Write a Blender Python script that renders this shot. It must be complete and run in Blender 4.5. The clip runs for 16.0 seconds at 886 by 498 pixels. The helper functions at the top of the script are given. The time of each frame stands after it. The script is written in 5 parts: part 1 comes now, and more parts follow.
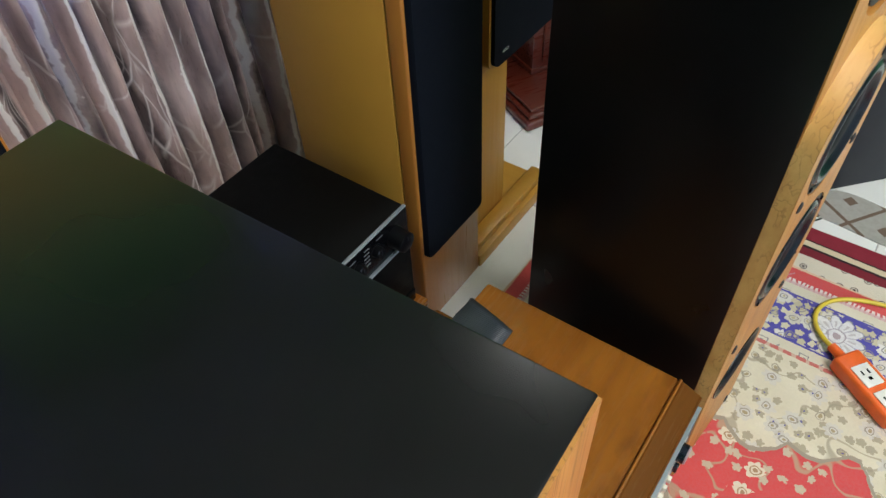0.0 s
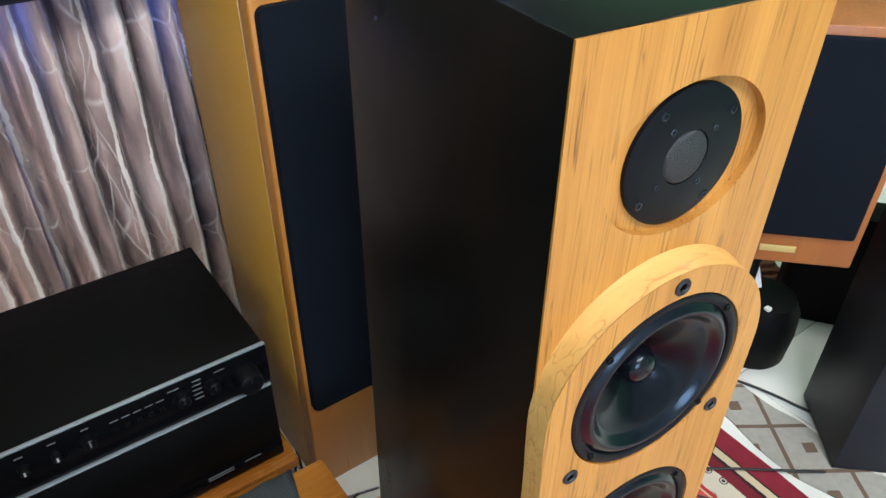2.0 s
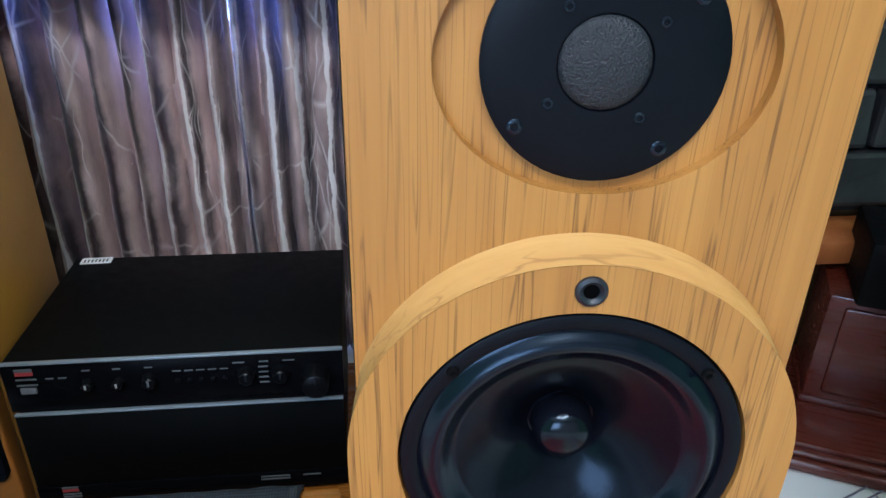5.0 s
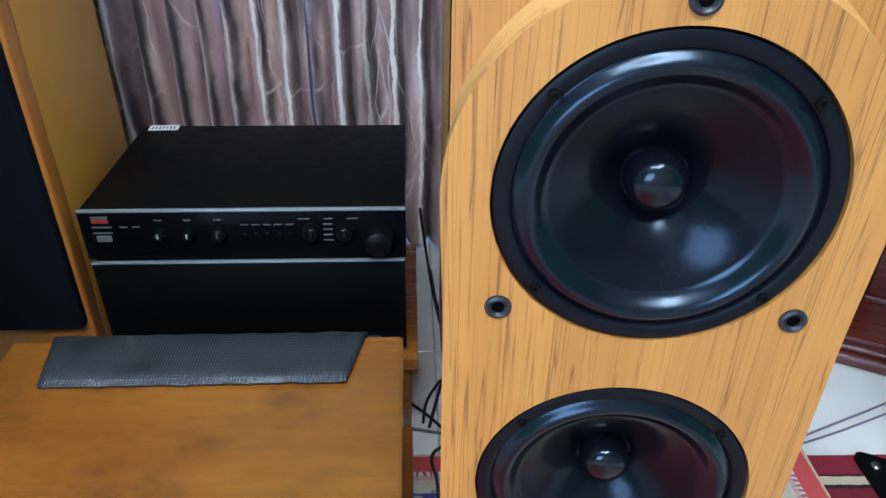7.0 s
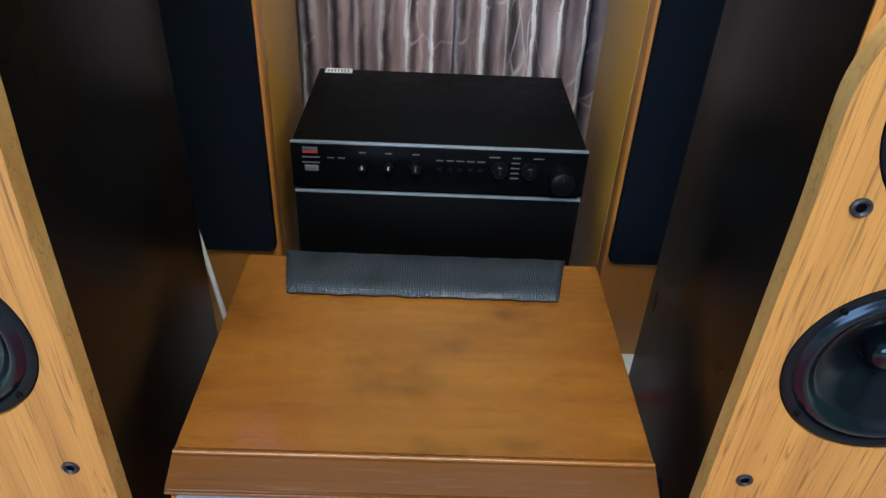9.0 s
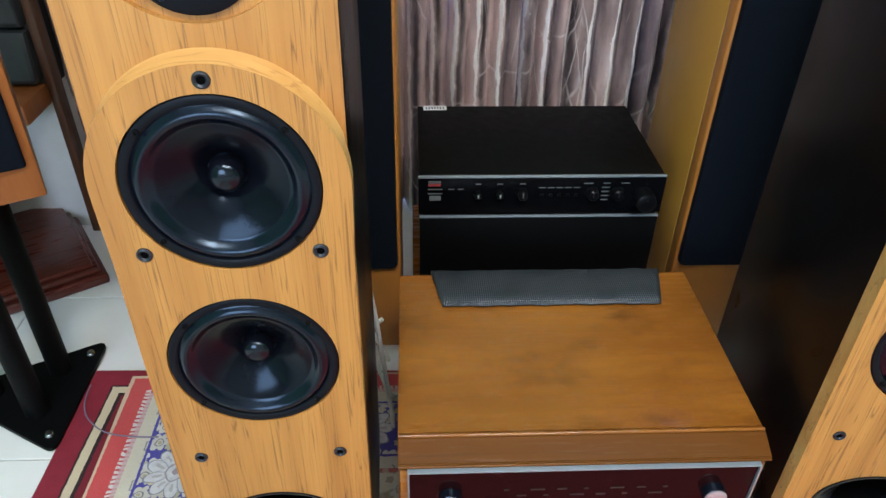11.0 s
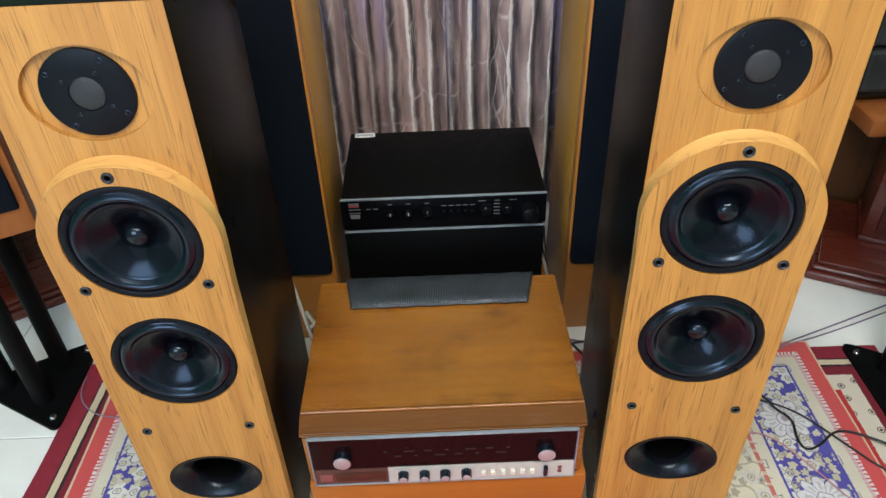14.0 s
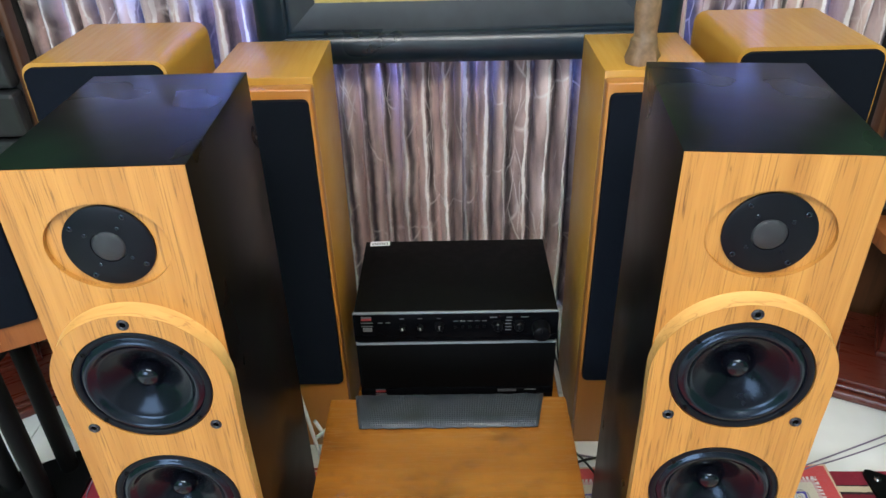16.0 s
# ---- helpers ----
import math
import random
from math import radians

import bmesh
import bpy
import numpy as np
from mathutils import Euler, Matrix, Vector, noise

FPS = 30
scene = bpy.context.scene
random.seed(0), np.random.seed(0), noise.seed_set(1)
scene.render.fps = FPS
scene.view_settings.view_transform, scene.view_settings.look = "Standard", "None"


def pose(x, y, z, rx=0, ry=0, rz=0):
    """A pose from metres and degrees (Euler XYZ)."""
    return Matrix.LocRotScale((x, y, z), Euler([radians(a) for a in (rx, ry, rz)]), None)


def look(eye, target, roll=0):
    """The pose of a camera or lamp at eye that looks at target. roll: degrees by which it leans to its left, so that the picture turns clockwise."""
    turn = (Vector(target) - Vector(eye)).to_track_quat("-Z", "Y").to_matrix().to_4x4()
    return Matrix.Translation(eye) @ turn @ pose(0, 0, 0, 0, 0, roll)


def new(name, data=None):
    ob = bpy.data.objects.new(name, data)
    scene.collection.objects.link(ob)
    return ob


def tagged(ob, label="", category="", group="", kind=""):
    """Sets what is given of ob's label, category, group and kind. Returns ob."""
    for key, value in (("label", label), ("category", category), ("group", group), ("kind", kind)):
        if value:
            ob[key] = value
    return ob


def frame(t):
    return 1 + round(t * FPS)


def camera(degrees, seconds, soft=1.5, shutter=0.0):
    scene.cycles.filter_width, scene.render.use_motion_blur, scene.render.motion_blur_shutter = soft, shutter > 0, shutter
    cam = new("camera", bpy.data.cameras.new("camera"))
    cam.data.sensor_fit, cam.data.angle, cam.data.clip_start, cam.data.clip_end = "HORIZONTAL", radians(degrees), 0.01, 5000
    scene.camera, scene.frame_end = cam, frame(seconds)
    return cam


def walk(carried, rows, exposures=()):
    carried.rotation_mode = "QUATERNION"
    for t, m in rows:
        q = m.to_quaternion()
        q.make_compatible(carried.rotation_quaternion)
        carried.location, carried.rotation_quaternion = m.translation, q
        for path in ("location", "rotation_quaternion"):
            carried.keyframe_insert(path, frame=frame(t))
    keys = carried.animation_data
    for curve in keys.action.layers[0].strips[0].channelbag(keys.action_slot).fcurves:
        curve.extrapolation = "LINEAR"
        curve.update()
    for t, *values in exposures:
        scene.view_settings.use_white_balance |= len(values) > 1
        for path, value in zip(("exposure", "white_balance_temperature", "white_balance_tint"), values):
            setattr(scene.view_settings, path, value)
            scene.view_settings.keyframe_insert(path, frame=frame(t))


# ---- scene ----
cam = camera(63.1, 16.0)
PATH = [
    (0, (-0.395, -0.013, 1.250), (0.675, 0.803, -0.230), -3.1),
    (0.5, (-0.353, 0.007, 1.249), (0.671, 0.965, -0.177), -5.7),
    (1, (-0.239, -0.086, 1.257), (0.706, 1.017, -0.119), -11.5),
    (1.5, (-0.106, -0.204, 1.228), (0.827, 1.041, -0.030), -6.4),
    (2, (0.005, -0.227, 1.154), (0.960, 1.080, -0.018), 0.5),
    (2.5, (0.079, -0.219, 1.120), (0.859, 1.229, -0.018), 3.7),
    (3, (0.175, -0.272, 1.065), (0.656, 1.360, 0.002), 3.2),
    (3.2, (0.216, -0.275, 1.043), (0.557, 1.435, 0.060), 2.2),
    (5.3, (0.289, -0.264, 0.969), (0.49, 1.507, 0.062), 0.7),
    (5.5, (0.286, -0.262, 0.954), (0.48, 1.496, 0.02), 0.4),
    (6, (0.281, -0.268, 0.942), (0.47, 1.506, 0.039), 0.3),
    (6.5, (0.273, -0.288, 0.918), (0.425, 1.453, -0.053), 0.2),
    (7, (0.262, -0.311, 0.896), (0.344, 1.382, -0.166), 0.8),
    (7.5, (0.245, -0.329, 0.887), (0.268, 1.335, -0.222), 0.4),
    (8, (0.218, -0.351, 0.881), (0.221, 1.276, -0.282), 1.4),
    (8.5, (0.141, -0.373, 0.885), (0.196, 1.251, -0.281), 2.0),
    (9, (0.017, -0.408, 0.898), (0.061, 1.24, -0.235), 2.9),
    (9.5, (-0.108, -0.439, 0.912), (-0.09, 1.234, -0.184), 3.4),
    (9.7, (-0.15, -0.439, 0.918), (-0.194, 1.243, -0.163), 3.5),
    (11.8, (-0.203, -0.66, 1.148), (-0.063, 0.933, -0.053), 0.0),
    (12, (-0.178, -0.684, 1.168), (-0.098, 0.911, -0.036), -0.5),
    (12.5, (-0.08, -0.717, 1.203), (-0.028, 0.843, -0.047), 0.0),
    (13, (-0.021, -0.732, 1.204), (-0.036, 0.807, -0.074), -1.0),
    (13.5, (0.008, -0.744, 1.208), (-0.011, 0.821, -0.037), -1.2),
    (14, (0.021, -0.734, 1.258), (0.027, 0.859, 0.048), -2.2),
    (14.5, (0.025, -0.704, 1.329), (0.01, 0.869, 0.093), -3.6),
    (15, (0.019, -0.687, 1.383), (0.016, 0.982, 0.281), -2.1),
    (15.5, (0.021, -0.685, 1.396), (0.028, 1.054, 0.409), -1.6),
    (16, (0.033, -0.682, 1.348), (-0.001, 1.016, 0.292), -1.6),
]
EXPOSURES = [(0, -0.2, 6500, 10), (0.5, -0.2, 6500, 10), (1, -0.15, 6500, 10), (1.5, 0.1, 6500, 10), (2, 0.26, 6350, 10), (3.2, 0.13, 6150, 10), (5.3, -0.22, 5400, 10), (6, -0.05, 5300, 10), (7, 0.15, 5400, 10), (8, 0.13, 5600, 10), (8.5, 0.1, 5750, 10), (9, 0.03, 5850, 10), (9.7, 0, 5950, 10), (11.8, 0.07, 6350, 10), (12.5, 0.06, 6450, 10), (13.5, -0.05, 6450, 10), (14.2, 0.06, 6450, 10), (15, 0.2, 6450, 10), (16, 0.2, 6450, 10)]
walk(cam, [(t, look(eye, target, roll)) for t, eye, target, roll in PATH], EXPOSURES)

# ---- world, lamps, exposure ----
world = bpy.data.worlds.new("sky")
scene.world = world
world.use_nodes = True
wn = world.node_tree
sky = wn.nodes.new("ShaderNodeTexSky")
sky.sky_type = "NISHITA"
sky.sun_disc = False
sky.sun_elevation, sky.sun_rotation = radians(48), radians(200)
wn.links.new(sky.outputs[0], wn.nodes["Background"].inputs[0])
wn.nodes["Background"].inputs[1].default_value = 0.10


def area_lamp(name, m, power, sx, sy, color):
    data = bpy.data.lights.new(name, "AREA")
    data.shape, data.size, data.size_y, data.energy, data.color = "RECTANGLE", sx, sy, power, color
    ob = new(name, data)
    ob.matrix_world = m
    return ob


# daylight in the curtained window of the back wall, and in the window behind the viewer
area_lamp("window_daylight", look((0.05, 1.36, 1.42), (0.05, 0.0, 1.2)), 230, 1.7, 1.3, (0.36, 0.50, 1.0))
area_lamp("front_window_daylight", look((-1.3, -3.14, 1.55), (0.2, 0.6, 0.7)), 70, 1.5, 1.4, (0.60, 0.76, 1.0))
# ceiling lamps, out of view; the last two are added to brighten the floor
LAMPS = ((-0.44, -1.10, 25), (0.52, -1.10, 24), (0.13, -1.45, 31), (2.05, 0.15, 15))
for lx, ly, power in LAMPS:
    area_lamp("ceiling_lamp_light", look((lx, ly, 2.66), (lx, ly + 0.001, 0.0)), power, 0.5, 0.5, (1.0, 0.985, 0.965))


# ---- materials ----
def sock(nt, v, target):
    if isinstance(v, bpy.types.NodeSocket):
        nt.links.new(v, target)
    else:
        target.default_value = v


def nd(nt, kind, ins=None, out=0, **props):
    n = nt.nodes.new("ShaderNode" + kind)
    for k, v in props.items():
        setattr(n, k, v)
    for k, v in (ins or {}).items():
        sock(nt, v, n.inputs[k])
    return n.outputs[out]


def ma(nt, op, a, b=0.0, c=0.0):
    return nd(nt, "Math", {0: a, 1: b, 2: c}, operation=op)


def mix(nt, f, a, b):
    n = nt.nodes.new("ShaderNodeMix")
    n.data_type = "RGBA"
    sock(nt, f, n.inputs[0])
    for v, i in ((a, 6), (b, 7)):
        sock(nt, v if isinstance(v, bpy.types.NodeSocket) else (*v, 1.0), n.inputs[i])
    return n.outputs[2]


def ramp(nt, f, stops, constant=False):
    n = nt.nodes.new("ShaderNodeValToRGB")
    n.color_ramp.interpolation = "CONSTANT" if constant else "LINEAR"
    els = n.color_ramp.elements
    while len(els) < len(stops):
        els.new(0.5)
    for e, (p, c) in zip(els, stops):
        e.position, e.color = p, (*c, 1.0)
    sock(nt, f, n.inputs[0])
    return n.outputs[0]


def between(nt, v, lo, hi):
    return ma(nt, "MULTIPLY", ma(nt, "GREATER_THAN", v, lo), ma(nt, "LESS_THAN", v, hi))


def coords(nt, scale=(1, 1, 1), rot=(0, 0, 0), world_space=False):
    if world_space:
        src = nd(nt, "NewGeometry", out=0)
    else:
        src = nd(nt, "TexCoord", out=3)
    return nd(nt, "Mapping", {0: src, 2: rot, 3: scale})


def material(name):
    m = bpy.data.materials.new(name)
    m.use_nodes = True
    return m, m.node_tree, m.node_tree.nodes["Principled BSDF"]


def bump(nt, b, height, strength, distance=0.002):
    sock(nt, nd(nt, "Bump", {"Strength": strength, "Distance": distance, "Height": height}), b.inputs["Normal"])


def plain(name, color, rough=0.5, metal=0.0, vary=0.12, scale=40.0, bumpy=0.08, coat=0.0, spec=0.5, tint=(1.0, 1.0, 1.0)):
    m, nt, b = material(name)
    b.inputs["Specular Tint"].default_value = (*tint, 1.0)
    c = coords(nt)
    n1 = nd(nt, "TexNoise", {"Vector": c, "Scale": scale, "Detail": 4.0})
    n2 = nd(nt, "TexNoise", {"Vector": c, "Scale": scale * 0.12, "Detail": 3.0})
    f = ma(nt, "ADD", ma(nt, "MULTIPLY", n1, 0.5), ma(nt, "MULTIPLY", n2, 0.5))
    lo = tuple(x * (1 - vary * 1.6) for x in color)
    hi = tuple(min(1, x * (1 + vary * 1.6)) for x in color)
    sock(nt, ramp(nt, f, ((0.3, lo), (0.7, hi))), b.inputs["Base Color"])
    sock(nt, ma(nt, "ADD", ma(nt, "MULTIPLY", ma(nt, "SUBTRACT", n2, 0.5), 0.25), rough), b.inputs["Roughness"])
    b.inputs["Metallic"].default_value = metal
    b.inputs["Coat Weight"].default_value = coat
    b.inputs["Specular IOR Level"].default_value = spec
    if bumpy:
        bump(nt, b, n1, bumpy)
    return m


def wood(name, pale, mid, dark, grain=(1, 1, 0.05), scale=60.0, rough=0.4, streak=0.5, stains=0.0, coat=0.0, pores=0.6, relief=0.12, spec=0.5, offset=None, lines=(0.45, 0.6), width=0.028, rings=1, dashes=0.0, cloud=0.0):
    """Veneer with grain along the axis whose factor is small."""
    m, nt, b = material(name)
    per = nd(nt, "ObjectInfo", out=5) if offset is None else offset
    base = coords(nt)
    shift = nd(nt, "VectorMath", {0: base, 1: nd(nt, "CombineXYZ", {0: ma(nt, "MULTIPLY", per, 3.0), 2: per})}, operation="ADD")
    c = nd(nt, "Mapping", {0: shift, 3: grain})
    warp = nd(nt, "TexNoise", {"Vector": c, "Scale": 6.0, "Detail": 2.0}, out=1)
    cw = nd(nt, "VectorMath", {0: c, 1: nd(nt, "VectorMath", {0: warp, "Scale": 0.014}, operation="SCALE")}, operation="ADD")
    fine = nd(nt, "TexNoise", {"Vector": cw, "Scale": scale * 3, "Detail": 6.0, "Roughness": 0.65})
    broad = nd(nt, "TexNoise", {"Vector": cw, "Scale": scale * 0.35, "Detail": 3.0})
    line = nd(nt, "TexNoise", {"Vector": cw, "Scale": scale, "Detail": 2.0, "Distortion": 0.3})
    col = ramp(nt, broad, ((0.3, mid), (0.7, pale)))
    col = mix(nt, ma(nt, "MULTIPLY", nd(nt, "MapRange", {0: fine, 1: 0.42, 2: 0.7}), 0.35), col, mid)
    if rings > 1:
        line = ma(nt, "FRACT", ma(nt, "MULTIPLY_ADD", line, rings, 0.5))
    thin = nd(nt, "MapRange", {0: ma(nt, "ABSOLUTE", ma(nt, "SUBTRACT", line, 0.5)), 1: 0.0, 2: width, 3: 1.0, 4: 0.0})
    gate = nd(nt, "MapRange", {0: nd(nt, "TexNoise", {"Vector": cw, "Scale": scale * 0.6, "Detail": 1.0}), 1: lines[0], 2: lines[1]})
    col = mix(nt, ma(nt, "MULTIPLY", ma(nt, "MULTIPLY", thin, gate), streak), col, dark)
    if dashes:
        p = nd(nt, "Mapping", {0: shift, 3: (1.0, 1.0, 0.020)})
        cut = nd(nt, "TexNoise", {"Vector": p, "Scale": 250.0, "Detail": 1.0})
        dash = nd(nt, "MapRange", {0: ma(nt, "ABSOLUTE", ma(nt, "SUBTRACT", cut, 0.5)), 1: 0.008, 2: 0.035, 3: 1.0, 4: 0.0})
        rows = nd(nt, "MapRange", {0: nd(nt, "TexNoise", {"Vector": p, "Scale": 330.0}), 1: 0.44, 2: 0.62})
        col = mix(nt, ma(nt, "MULTIPLY", ma(nt, "MULTIPLY", dash, rows), dashes), col, dark)
    if cloud:
        soft = nd(nt, "TexNoise", {"Vector": nd(nt, "Mapping", {0: base, 3: (0.7, 1.3, 1.3)}), "Scale": 7.0, "Detail": 6.0, "Roughness": 0.62})
        col = mix(nt, ma(nt, "MULTIPLY", nd(nt, "MapRange", {0: soft, 1: 0.36, 2: 0.66}), cloud), col, mid)
    if stains:
        blot = nd(nt, "TexNoise", {"Vector": nd(nt, "Mapping", {0: base, 1: (3.7, 1.1, 0.0), 3: (1.0, 1.5, 1.4)}), "Scale": 8.5, "Detail": 7.0, "Roughness": 0.6})
        col = mix(nt, ma(nt, "MULTIPLY", nd(nt, "MapRange", {0: blot, 1: 0.52, 2: 0.68}), stains), col, dark)
    sock(nt, col, b.inputs["Base Color"])
    sock(nt, nd(nt, "MapRange", {0: fine, 1: 0.3, 2: 0.7, 3: rough - 0.06, 4: rough + 0.1}), b.inputs["Roughness"])
    b.inputs["Coat Weight"].default_value = coat
    b.inputs["Coat Roughness"].default_value = 0.12
    bump(nt, b, ma(nt, "SUBTRACT", fine, ma(nt, "MULTIPLY", thin, pores)), relief, 0.0008)
    b.inputs["Specular IOR Level"].default_value = spec
    return m


TEAKS = [wood("teak_veneer", (0.51, 0.240, 0.052), (0.375, 0.158, 0.031), (0.085, 0.033, 0.010), grain=(1, 1, 0.024), scale=120, rough=0.42, streak=0.66, lines=(0.42, 0.58), width=0.085, rings=5, dashes=0.60, offset=k) for k in (0.13, 0.71)]
POST_SHADE_WOOD = wood("dark_brown_post_and_shade", (0.11, 0.045, 0.018), (0.08, 0.03, 0.012), (0.03, 0.012, 0.006), scale=40)
TEAK_EDGE = wood("pale_solid_edge", (0.72, 0.44, 0.155), (0.54, 0.28, 0.08), (0.28, 0.12, 0.035), grain=(0.12, 1, 0.5), scale=95, rough=0.34, streak=0.6, width=0.07, rings=2)
EBONY = plain("black_satin_veneer", (0.0034, 0.0034, 0.0036), 0.31, vary=0.2, scale=50, bumpy=0.006, spec=0.24)
MAPLE = wood("honey_maple", (0.52, 0.262, 0.038), (0.44, 0.212, 0.030), (0.32, 0.145, 0.020), grain=(1, 0.05, 0.05), scale=40, rough=0.4, streak=0.0, pores=0.0, relief=0.02, coat=0.08)
WALNUT = wood("stained_walnut", (0.37, 0.138, 0.016), (0.225, 0.073, 0.009), (0.080, 0.024, 0.005), grain=(0.10, 1, 1), scale=45, rough=0.24, streak=0.12, stains=0.68, coat=0.35, pores=0.1, cloud=0.7, relief=0.05)
RED_WALNUT = wood("polished_red_walnut", (0.42, 0.132, 0.015), (0.33, 0.092, 0.010), (0.12, 0.03, 0.006), grain=(0.06, 1, 1), scale=45, rough=0.38, streak=0.12, coat=0.05, pores=0.1, cloud=0.5, relief=0.05)
WALNUT_DARK = wood("dark_walnut_moulding", (0.150, 0.053, 0.008), (0.110, 0.037, 0.006), (0.03, 0.009, 0.003), grain=(0.06, 1, 1), scale=45, rough=0.22, streak=0.3, pores=0.2, spec=0.2, cloud=0.6)
MAPLE_FRONT = wood("reddish_maple_front", (0.47, 0.185, 0.032), (0.40, 0.150, 0.026), (0.30, 0.10, 0.018), scale=40, rough=0.32, streak=0.05, pores=0.1, relief=0.03, coat=0.12)
MAHOGANY = wood("dark_mahogany", (0.13, 0.022, 0.010), (0.085, 0.013, 0.007), (0.03, 0.006, 0.004), grain=(0.08, 1, 1), scale=40, rough=0.28, streak=0.4, coat=0.3)
CHERRY = wood("cherry_veneer", (0.36, 0.12, 0.03), (0.27, 0.08, 0.018), (0.10, 0.03, 0.01), scale=50, rough=0.38, streak=0.4)
# blue specular tints put cool daylight into the highlights of these blacks
BLACK_RUBBER = plain("satin_black_rubber", (0.004, 0.0055, 0.010), 0.25, bumpy=0.02, tint=(0.62, 0.80, 1.0))
CONE = plain("black_polymer_cone", (0.003, 0.0035, 0.006), 0.19, bumpy=0.015, scale=120, spec=0.20, tint=(0.62, 0.80, 1.0))
BLACK_FRAME = plain("black_cast_frame", (0.0040, 0.0052, 0.0080), 0.40, bumpy=0.03, scale=300, spec=0.12)
CAP = plain("satin_black_dust_cap", (0.003, 0.0035, 0.006), 0.13, bumpy=0.008, spec=0.40, tint=(0.7, 0.85, 1.0))
PORT = plain("satin_black_port", (0.004, 0.0045, 0.007), 0.26, bumpy=0.02, spec=0.22, tint=(0.75, 0.88, 1.0))
GRILLE = plain("navy_black_cloth", (0.0048, 0.0070, 0.0120), 0.85, bumpy=0.4, scale=700, spec=0.09)
SOCKET = plain("grey_rubber_socket", (0.014, 0.016, 0.022), 0.4)
# near-black, almost no gloss: the dark inside openings put into colour
HOLE_SHADE = plain("black_hole_shade", (0.002, 0.002, 0.002), 0.9, bumpy=0, spec=0.02)
BLACK_METAL = plain("black_lacquered_metal", (0.0030, 0.0032, 0.0034), 0.5, scale=500, bumpy=0.08, spec=0.085)
BLACK_GLOSS = plain("black_gloss_panel", (0.0030, 0.0032, 0.0040), 0.22, bumpy=0, spec=0.07)
KNOB = plain("black_satin_knob", (0.004, 0.0042, 0.005), 0.30, bumpy=0.02, spec=0.16)
SURROUND = plain("black_rubber_surround", (0.003, 0.004, 0.008), 0.20, bumpy=0.01, spec=0.40, tint=(0.62, 0.80, 1.0))
SILVER = plain("brushed_silver", (0.62, 0.62, 0.60), 0.28, metal=1.0, vary=0.06)
PALE_METAL = plain("pale_satin_aluminium", (0.50, 0.49, 0.45), 0.4, metal=0.15, vary=0.06)
EDGE_SILVER = plain("pale_blue_silver_edge", (0.28, 0.32, 0.35), 0.36, metal=0.35, vary=0.05)
WHITE_PRINT = plain("white_print", (0.10, 0.105, 0.11), 0.6, bumpy=0)
RED_PRINT = plain("red_print", (0.32, 0.035, 0.035), 0.5, bumpy=0)
WHITE_PAPER = plain("white_paper_tag", (0.78, 0.78, 0.76), 0.6)
WHITE_PLASTIC = plain("white_plastic", (0.72, 0.71, 0.66), 0.4)
IVORY = plain("ivory_button", (0.72, 0.68, 0.55), 0.4)
MAROON_GLASS = plain("maroon_dial_glass", (0.012, 0.0032, 0.0036), 0.12, bumpy=0, spec=0.10)
ORANGE = plain("orange_plastic", (0.78, 0.12, 0.015), 0.42)
YELLOW = plain("yellow_cable", (0.62, 0.45, 0.04), 0.5)
BLACK_CABLE = plain("black_cable", (0.012, 0.012, 0.012), 0.5)
PINK_CABLE = plain("pink_cable", (0.50, 0.20, 0.24), 0.5)
GREY_CABLE = plain("grey_purple_cable", (0.20, 0.16, 0.22), 0.5)
CARVED = plain("carved_brown_wood", (0.20, 0.12, 0.065), 0.55, scale=90, vary=0.3, bumpy=0.5)
SLATE = plain("dark_slate_stone", (0.020, 0.021, 0.022), 0.55, scale=22, vary=0.35, bumpy=0.6)
PICTURE_FRAME = plain("blue_black_lacquer", (0.009, 0.018, 0.028), 0.3, scale=25, vary=0.3)
PICTURE_SLIP = plain("grey_slate_slip", (0.022, 0.028, 0.034), 0.5, scale=25, vary=0.2)
GILT = plain("gilt_edge", (0.55, 0.42, 0.16), 0.4, metal=0.4)
WALL = plain("painted_plaster", (0.66, 0.65, 0.62), 0.7, vary=0.05, scale=20)
PIER = plain("dark_grey_mortar", (0.018, 0.018, 0.019), 0.8)
GREEN_WALL = plain("green_painted_plaster", (0.09, 0.30, 0.14), 0.6, vary=0.08, scale=20)
CEILING = plain("white_ceiling_paint", (0.78, 0.78, 0.75), 0.8, vary=0.03, scale=20)
TILE = plain("glossy_white_tile", (0.82, 0.81, 0.77), 0.12, vary=0.05, scale=9, bumpy=0.01)
GROUT = plain("grey_grout", (0.42, 0.41, 0.38), 0.8)
BLACK_BOARD = plain("dark_blue_laminate", (0.011, 0.013, 0.021), 0.45, spec=0.3)


